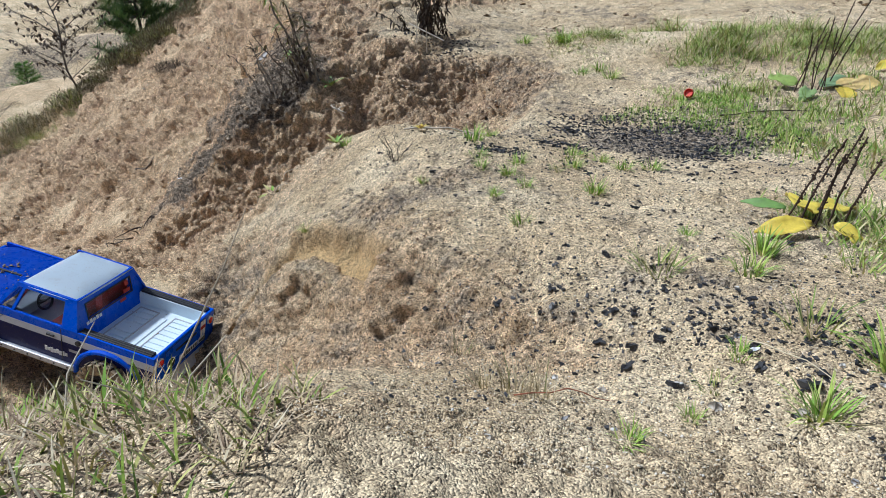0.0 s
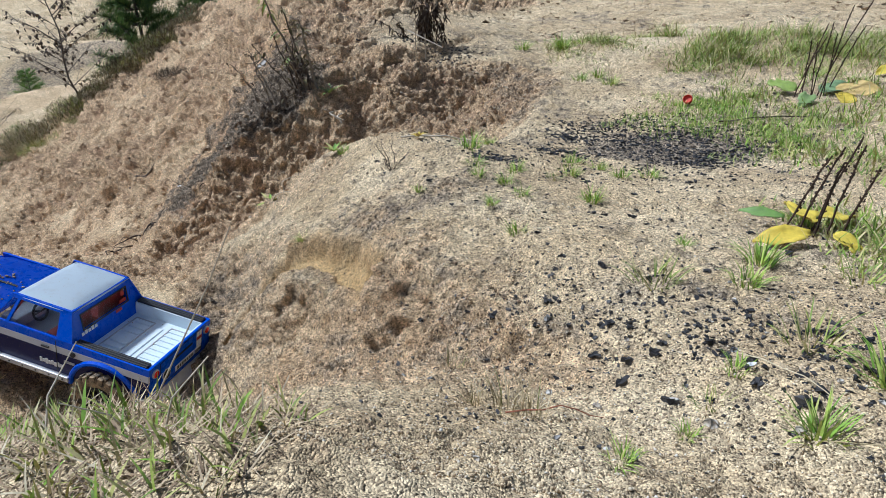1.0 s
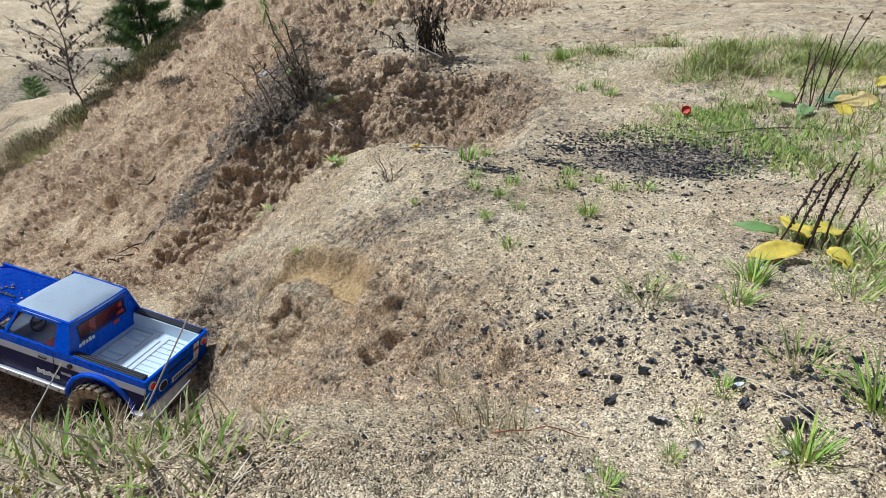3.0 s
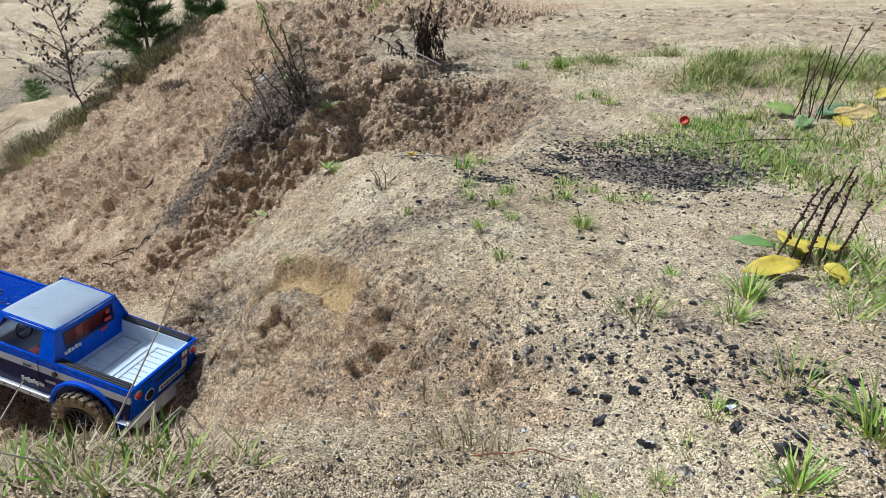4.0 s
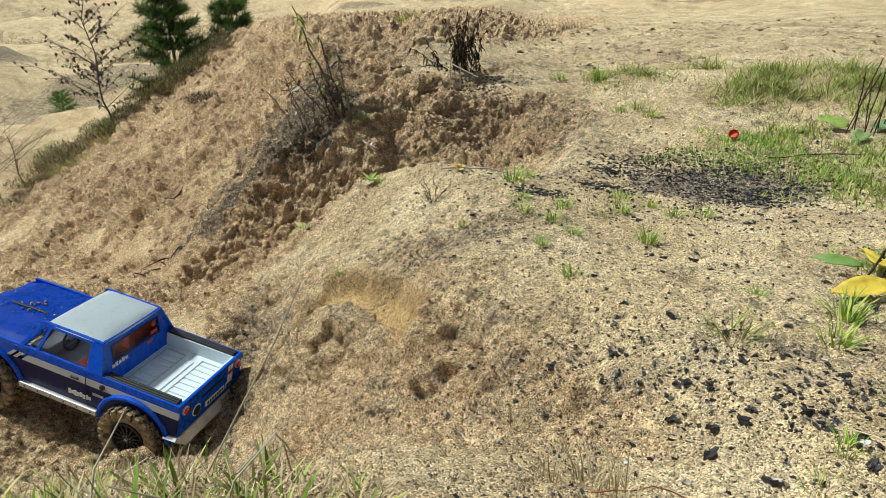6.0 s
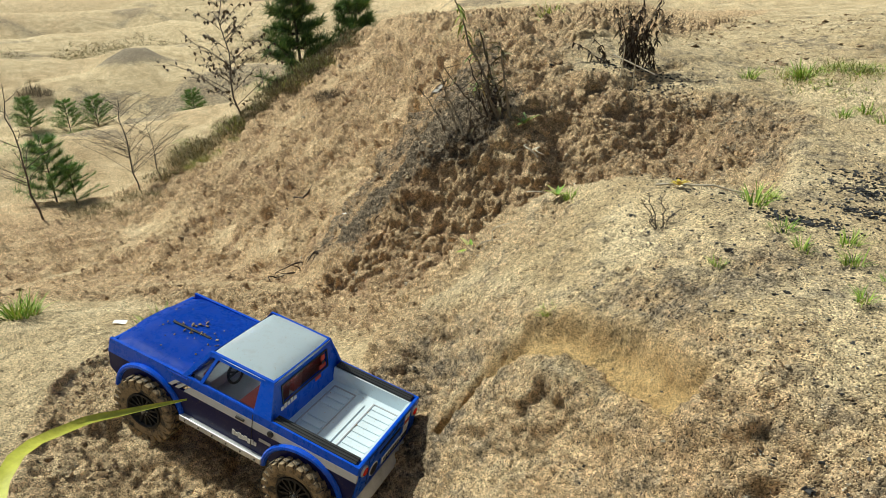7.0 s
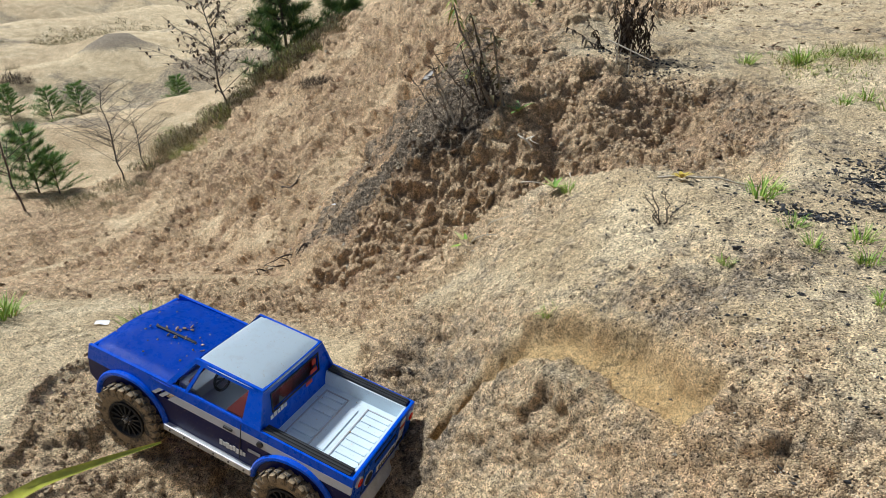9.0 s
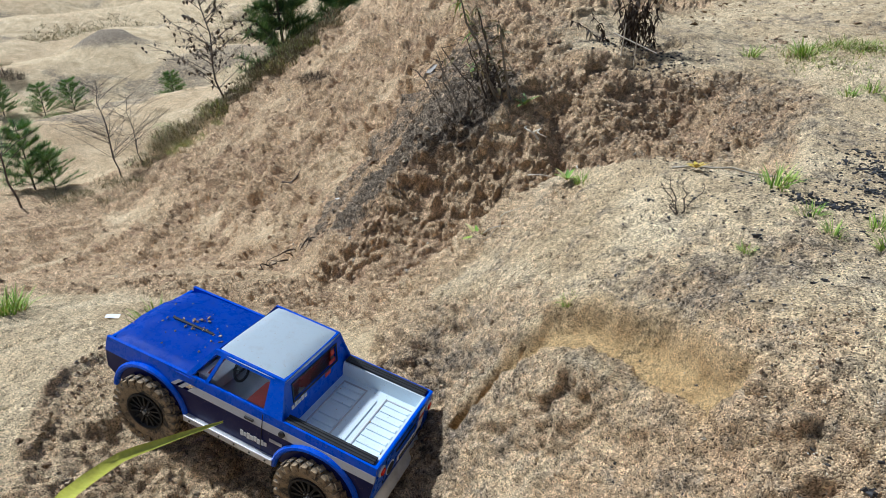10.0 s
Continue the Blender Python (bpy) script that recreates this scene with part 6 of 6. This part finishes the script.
def dead_shrub(x, y, height, stems, label, tilt=-0.5, leafy=0.5, thick=1.0):
    """Grey-brown stems with side twigs and a few withered and green leaves."""
    p = growth("dead_shrub", label, "shrub")
    p.matrix_world = pose(x, y, on_ground(x, y))
    for k in range(stems):
        h = height * rng.uniform(0.45, 1.0)
        lx, ly = (tilt + rng.gauss(0, 0.32)) * h, rng.gauss(0, 0.22) * h
        bx = rng.gauss(0, 0.14 * height)
        pts = [Vector((bx + lx * (t / 8) ** 0.9 + rng.gauss(0, 0.003), ly * t / 8 + rng.gauss(0, 0.003), h * t / 8 - 0.012)) for t in range(9)]
        s = Soup()
        s.bar(pts, 0.0045 * thick * h / height, 0.0012 * thick, 5)
        leaves = Soup()
        for _ in range(int(9 * h / height) + 3):
            t = rng.uniform(2, 7.9)
            q = pts[int(t)].lerp(pts[int(t) + 1], t % 1)
            a = rng.uniform(0, 6.3)
            d = Vector((math.cos(a), math.sin(a), rng.uniform(0.1, 0.9))).normalized()
            ln = height * rng.uniform(0.08, 0.26)
            e = q + d * ln
            s.bar([q, q.lerp(e, 0.5) + Vector((rng.gauss(0, 0.004), 0, rng.gauss(0, 0.004))), e], 0.0016 * thick, 0.0007 * thick, 4)
            for _ in range(3):
                if rng.random() < leafy:
                    leaves.leaf(q.lerp(e, rng.uniform(0.3, 1)), (math.cos(a + rng.gauss(0, 1)), math.sin(a + rng.gauss(0, 1)), rng.uniform(-1, 0.3)), (0, rng.gauss(0, 0.5), 1), rng.uniform(0.014, 0.032), rng.uniform(0.006, 0.013), 0.5, 0.4, 4)
        add("branch", s, TWIG, p)
        if leaves.v:
            add("foliage", leaves, DEAD if k % 3 else HEATH, p)
    return p


dead_shrub(-0.52, 2.26, 0.24, 8, "dying shrub with bare stems leaning off the bank", -0.4, 0.28)
for k, (tx, tz, lean) in enumerate(((-0.13, 0.37, 0.02), (-0.08, 0.28, 0.05), (-0.02, 0.23, -0.03))):
    base = Vector((-0.52 + 0.02 * k, 2.26, on_ground(-0.52 + 0.02 * k, 2.26) - 0.01))
    stalk = growth("dead_shrub", "tall wilting stem with narrow grey-green leaves", "shrub")
    stalk.matrix_world = Matrix.Translation(base)
    pts = [Vector((tx * (t / 8) ** 1.15 + rng.gauss(0, 0.004), lean * t / 8, tz * t / 8)) for t in range(9)]
    s = Soup()
    s.bar(pts, 0.0055, 0.0018, 6)
    add("stalk", s, TWIG, stalk)
    s = Soup()
    for _ in range(34):
        t = rng.uniform(2.5, 7.99)
        q, a = pts[int(t)].lerp(pts[int(t) + 1], t % 1), rng.uniform(0, 6.3)
        s.leaf(q, (math.cos(a), math.sin(a), rng.uniform(-0.7, 0.6)), (0, rng.gauss(0, 0.4), 1), rng.uniform(0.025, 0.05), rng.uniform(0.005, 0.010), 0.5, 0.3, 4)
    add("foliage", s, HEATH if k else OLIVE, stalk)
dead_shrub(-0.64, 2.22, 0.20, 4, "thin bare twigs bending off the grey bank", -0.7, 0.1)
dead_shrub(-0.06, 1.38, 0.075, 5, "tiny twiggy plant on the mound's edge", 0.0, 0.0, 0.35)


def rosette(x, y, size, label, mat, blades=9):
    p = growth("green_sprout", label, "plant")
    p.matrix_world = pose(x, y, on_ground(x, y))
    for k in range(blades):
        s = Soup()
        a = 6.283 * k / blades + rng.gauss(0, 0.2)
        s.leaf((0, 0, size * 0.2), (math.cos(a), math.sin(a), rng.uniform(0.3, 1.4)), (0, 0, 1), size * rng.uniform(0.7, 1.1), size * 0.25, 0.3, 0.25, 5)
        add("leaf", s, mat, p)
    return p


rosette(-0.43, 2.235, 0.055, "fresh green sprout below the dying shrub", DOCK)
rosette(-0.62, 2.40, 0.05, "grey-green leafy shoot on the bank", DOCK, 7)
rosette(-0.25, 1.62, 0.035, "small green weed at the mound's back edge", FRESH, 8)
rosette(-0.44, 1.63, 0.05, "grassy weed in the damp hollow", FRESH, 11)
rosette(-0.02, 1.53, 0.03, "yellow-green weed on the mound top", YELLOW, 8)


# ---- the crest and the old pit beyond ----
def bare_tree(x, y, height, label, branches=26, spread_r=0.35, leaf=0.0):
    p = growth("bare_tree", label, "tree")
    p.matrix_world = pose(x, y, on_ground(x, y) - 0.02)
    trunk = Soup()
    pts = [Vector((0.03 * height * math.sin(1.7 * t), 0.02 * height * math.cos(2.1 * t), height * t / 9)) for t in range(10)]
    trunk.bar(pts, 0.008 * height, 0.002 * height, 7)
    add("trunk", trunk, BARK, p, smooth=True)
    leaves = Soup()
    for k in range(branches):
        limbs = Soup()
        t = rng.uniform(1.2, 8.6)
        q = pts[int(t)].lerp(pts[int(t) + 1], t % 1)
        a = rng.uniform(0, 6.283)
        ln = height * spread_r * (1.15 - t / 10) * rng.uniform(0.6, 1.2)
        e1 = q + Vector((math.cos(a), math.sin(a), 0.7)) * ln * 0.5
        e2 = e1 + Vector((math.cos(a + rng.gauss(0, 0.4)), math.sin(a + rng.gauss(0, 0.4)), 0.5)) * ln * 0.5
        limbs.bar([q, e1, e2], 0.0028 * height, 0.0009 * height, 4)
        for _ in range(8):
            f = rng.random()
            w = q.lerp(e1, f) if rng.random() < 0.5 else e1.lerp(e2, f)
            b = a + rng.gauss(0, 0.9)
            tip = w + Vector((math.cos(b), math.sin(b), rng.uniform(0, 0.9))) * ln * rng.uniform(0.2, 0.5)
            limbs.bar([w, tip], 0.0014 * height, 0.0008 * height, 3)
            for _ in range(4):
                if rng.random() < leaf:
                    leaves.leaf(w.lerp(tip, rng.random()), (rng.gauss(0, 1), rng.gauss(0, 1), -0.6), (0, 0, 1), 0.030 * height, 0.018 * height, 0.3, 0.2, 3)
        add("branch", limbs, BARK, p)
    if leaves.v:
        add("foliage", leaves, DEAD, p)
    return p


def young_pine(x, y, height, label, whorls=9, width=0.36, dense=1.0):
    p = growth("pine_tree", label, "tree")
    p.matrix_world = pose(x, y, on_ground(x, y) - 0.02)
    trunk, needles = Soup(), Soup()
    trunk.bar([(0, 0, 0), (0.01, 0, height * 0.5), (0, 0.01, height)], 0.014 * height, 0.004 * height, 6)
    for k in range(whorls):
        z = height * (0.12 + 0.86 * k / whorls)
        ln = height * width * (1.05 - 0.8 * k / whorls)
        for b in range(8):
            a = 6.283 * b / 8 + k * 0.7 + rng.gauss(0, 0.2)
            if rng.random() < 0.12:
                continue
            l2 = ln * rng.uniform(0.65, 1.15)
            tip = Vector((math.cos(a) * l2, math.sin(a) * l2, z + l2 * rng.uniform(0.25, 0.6)))
            q = Vector((0, 0, z))
            trunk.bar([q, q.lerp(tip, 0.5) - Vector((0, 0, 0.02 * height)), tip], 0.004 * height, 0.0015 * height, 3)
            for _ in range(int(150 * dense)):
                f = rng.uniform(0.25, 1.02)
                w = q.lerp(tip, f)
                side = Vector((rng.gauss(0, 1), rng.gauss(0, 1), rng.gauss(0.3, 0.8))).normalized()
                d = (side + (tip - q).normalized() * 0.8).normalized()
                i0 = len(needles.v)
                wide = d.cross(Vector((0.3, 0.5, 0.8))).normalized() * (0.0026 if height > 1 else 0.0042) * height
                end = w + d * (0.062 if height > 1 else 0.12) * height * rng.uniform(0.6, 1.2)
                needles.v += [w - wide, w + wide, end]
                needles.f.append((i0, i0 + 1, i0 + 2))
    add("trunk", trunk, BARK, p)
    add("crown", needles, PINE if height > 1 else PINE_YOUNG, p)
    return p


def scrub(name, label, spots, mat, per, blade_len, width):
    """Low domed bushes of fine twigs and leaves that point all ways."""
    s = Soup()
    for x, y, r in spots:
        z = on_ground(x, y)
        for _ in range(per):
            h, d = rng.uniform(0, 6.283), rng.random() ** 0.6
            px, py = x + r * d * math.cos(h), y + r * d * math.sin(h)
            up = rng.random() * 0.55 * r * (1 - d * d)
            s.blade((px, py, z + up - 0.02 * r), h + rng.gauss(0, 1.4), rng.uniform(0.1, 1.5), blade_len * r * rng.uniform(0.4, 1.0), width * r, rng.uniform(-0.6, 0.8), 2, rng.uniform(-1, 1))
    return tagged(new(name, s.mesh(name, mat)), label, "scrub", kind="stuff")


bare_tree(-3.68, 5.29, 1.22, "slender bare tree with a few brown leaves on the crest", 34, 0.42, 0.45)
bare_tree(-4.27, 4.50, 0.84, "leafless dark bush on the crest's edge", 30, 0.60)
bare_tree(-4.10, 4.60, 0.64, "leafless thin bush on the crest's edge", 22, 0.6)
bare_tree(-4.64, 3.82, 1.09, "bare crooked sapling at the crest's foot", 12, 0.35)
young_pine(-3.67, 6.51, 2.24, "dense dark green pine below the crest", 13, 0.30, 1.6)
young_pine(-3.14, 6.89, 2.05, "dark green pine behind the crest", 12, 0.30, 1.5)
young_pine(-5.00, 4.29, 0.64, "small bright green pine on the slope", 7, 0.5)
young_pine(-4.77, 4.29, 0.38, "tiny bright green pine on the slope", 6, 0.6)
young_pine(-10.4, 8.5, 0.62, "small pine standing in the old pit", 8, 0.45)
young_pine(-9.7, 9.3, 0.6, "bushy small pine standing in the old pit", 7, 0.6)
young_pine(-9.95, 8.9, 0.6, "low bushy pine standing in the old pit", 6, 0.6)
young_pine(-8.4, 10.4, 0.6, "small ragged pine near the crest", 7, 0.5)
crest = []
for _ in range(60):
    u = rng.random()
    crest.append((-2.57 - 1.41 * u + rng.gauss(0, 0.08), 5.62 - 0.90 * u + rng.gauss(-0.05, 0.10), rng.uniform(0.09, 0.22)))
scrub("heath", "brown-green heath scrub along the crest", crest, HEATH, 420, 0.26, 0.034)
scrub("heath", "dark withered twigs among the crest scrub", crest[::3], DEAD, 300, 0.4, 0.016)
scrub("heath", "olive green shoots among the crest scrub", crest[1::3], OLIVE, 200, 0.34, 0.02)
scrub("heath", "dark green heath under the crest pines", [(-2.76 - 0.64 * rng.random(), 5.83 + rng.gauss(0, 0.13), rng.uniform(0.15, 0.28)) for _ in range(14)], PINE, 300, 0.3, 0.03)
scrub("crest_grass", "long pale dry grass on the crest", [(-3.74 + rng.gauss(0, 0.13), 4.70 + rng.gauss(0, 0.08), rng.uniform(0.10, 0.19)) for _ in range(14)], STRAW, 180, 1.1, 0.014)
scrub("crest_grass", "green and dry grass at the slope's edge", [(-3.53 + rng.gauss(0, 0.13), 4.55 + rng.gauss(0, 0.07), rng.uniform(0.06, 0.12)) for _ in range(8)], OLIVE, 160, 1.0, 0.018)
scrub("dark_heather", "dark withered heather on the brown slope", [(-2.34, 4.60, 0.13), (-2.27, 4.53, 0.12), (-2.42, 4.66, 0.09), (-2.16, 4.49, 0.07)], DEAD, 400, 0.5, 0.02)
scrub("foot_scrub", "dry scrub at the foot of the slope", [(-4.2 + rng.gauss(0, 0.32), 4.08 + rng.gauss(0, 0.15), rng.uniform(0.06, 0.15)) for _ in range(16)], HEATH, 220, 0.5, 0.022)
far = []
for _ in range(70):
    a, r = radians(rng.uniform(-66, -20)), rng.uniform(17.5, 23)
    far.append((r * math.sin(a), r * math.cos(a), rng.uniform(0.3, 0.9)))
scrub("far_heath", "dark heath strip on the far pit rim", far, HEATH, 520, 0.09, 0.024)
far = []
for _ in range(80):
    a, r = radians(rng.uniform(-66, -24)), rng.uniform(7.5, 17)
    far.append((r * math.sin(a), r * math.cos(a), rng.uniform(0.08, 0.26)))
scrub("far_scrub", "scattered low scrub in the old pit", far[:50], HEATH, 340, 0.16, 0.024)
scrub("far_scrub", "green low bushes in the old pit", far[50:], PINE_YOUNG, 340, 0.20, 0.022)
scrub("far_bush", "round reddish bush in the old pit", [(-11.3, 9.45, 0.34), (-11.2, 9.5, 0.28)], DEAD, 420, 0.6, 0.02)


truck_crumbs()
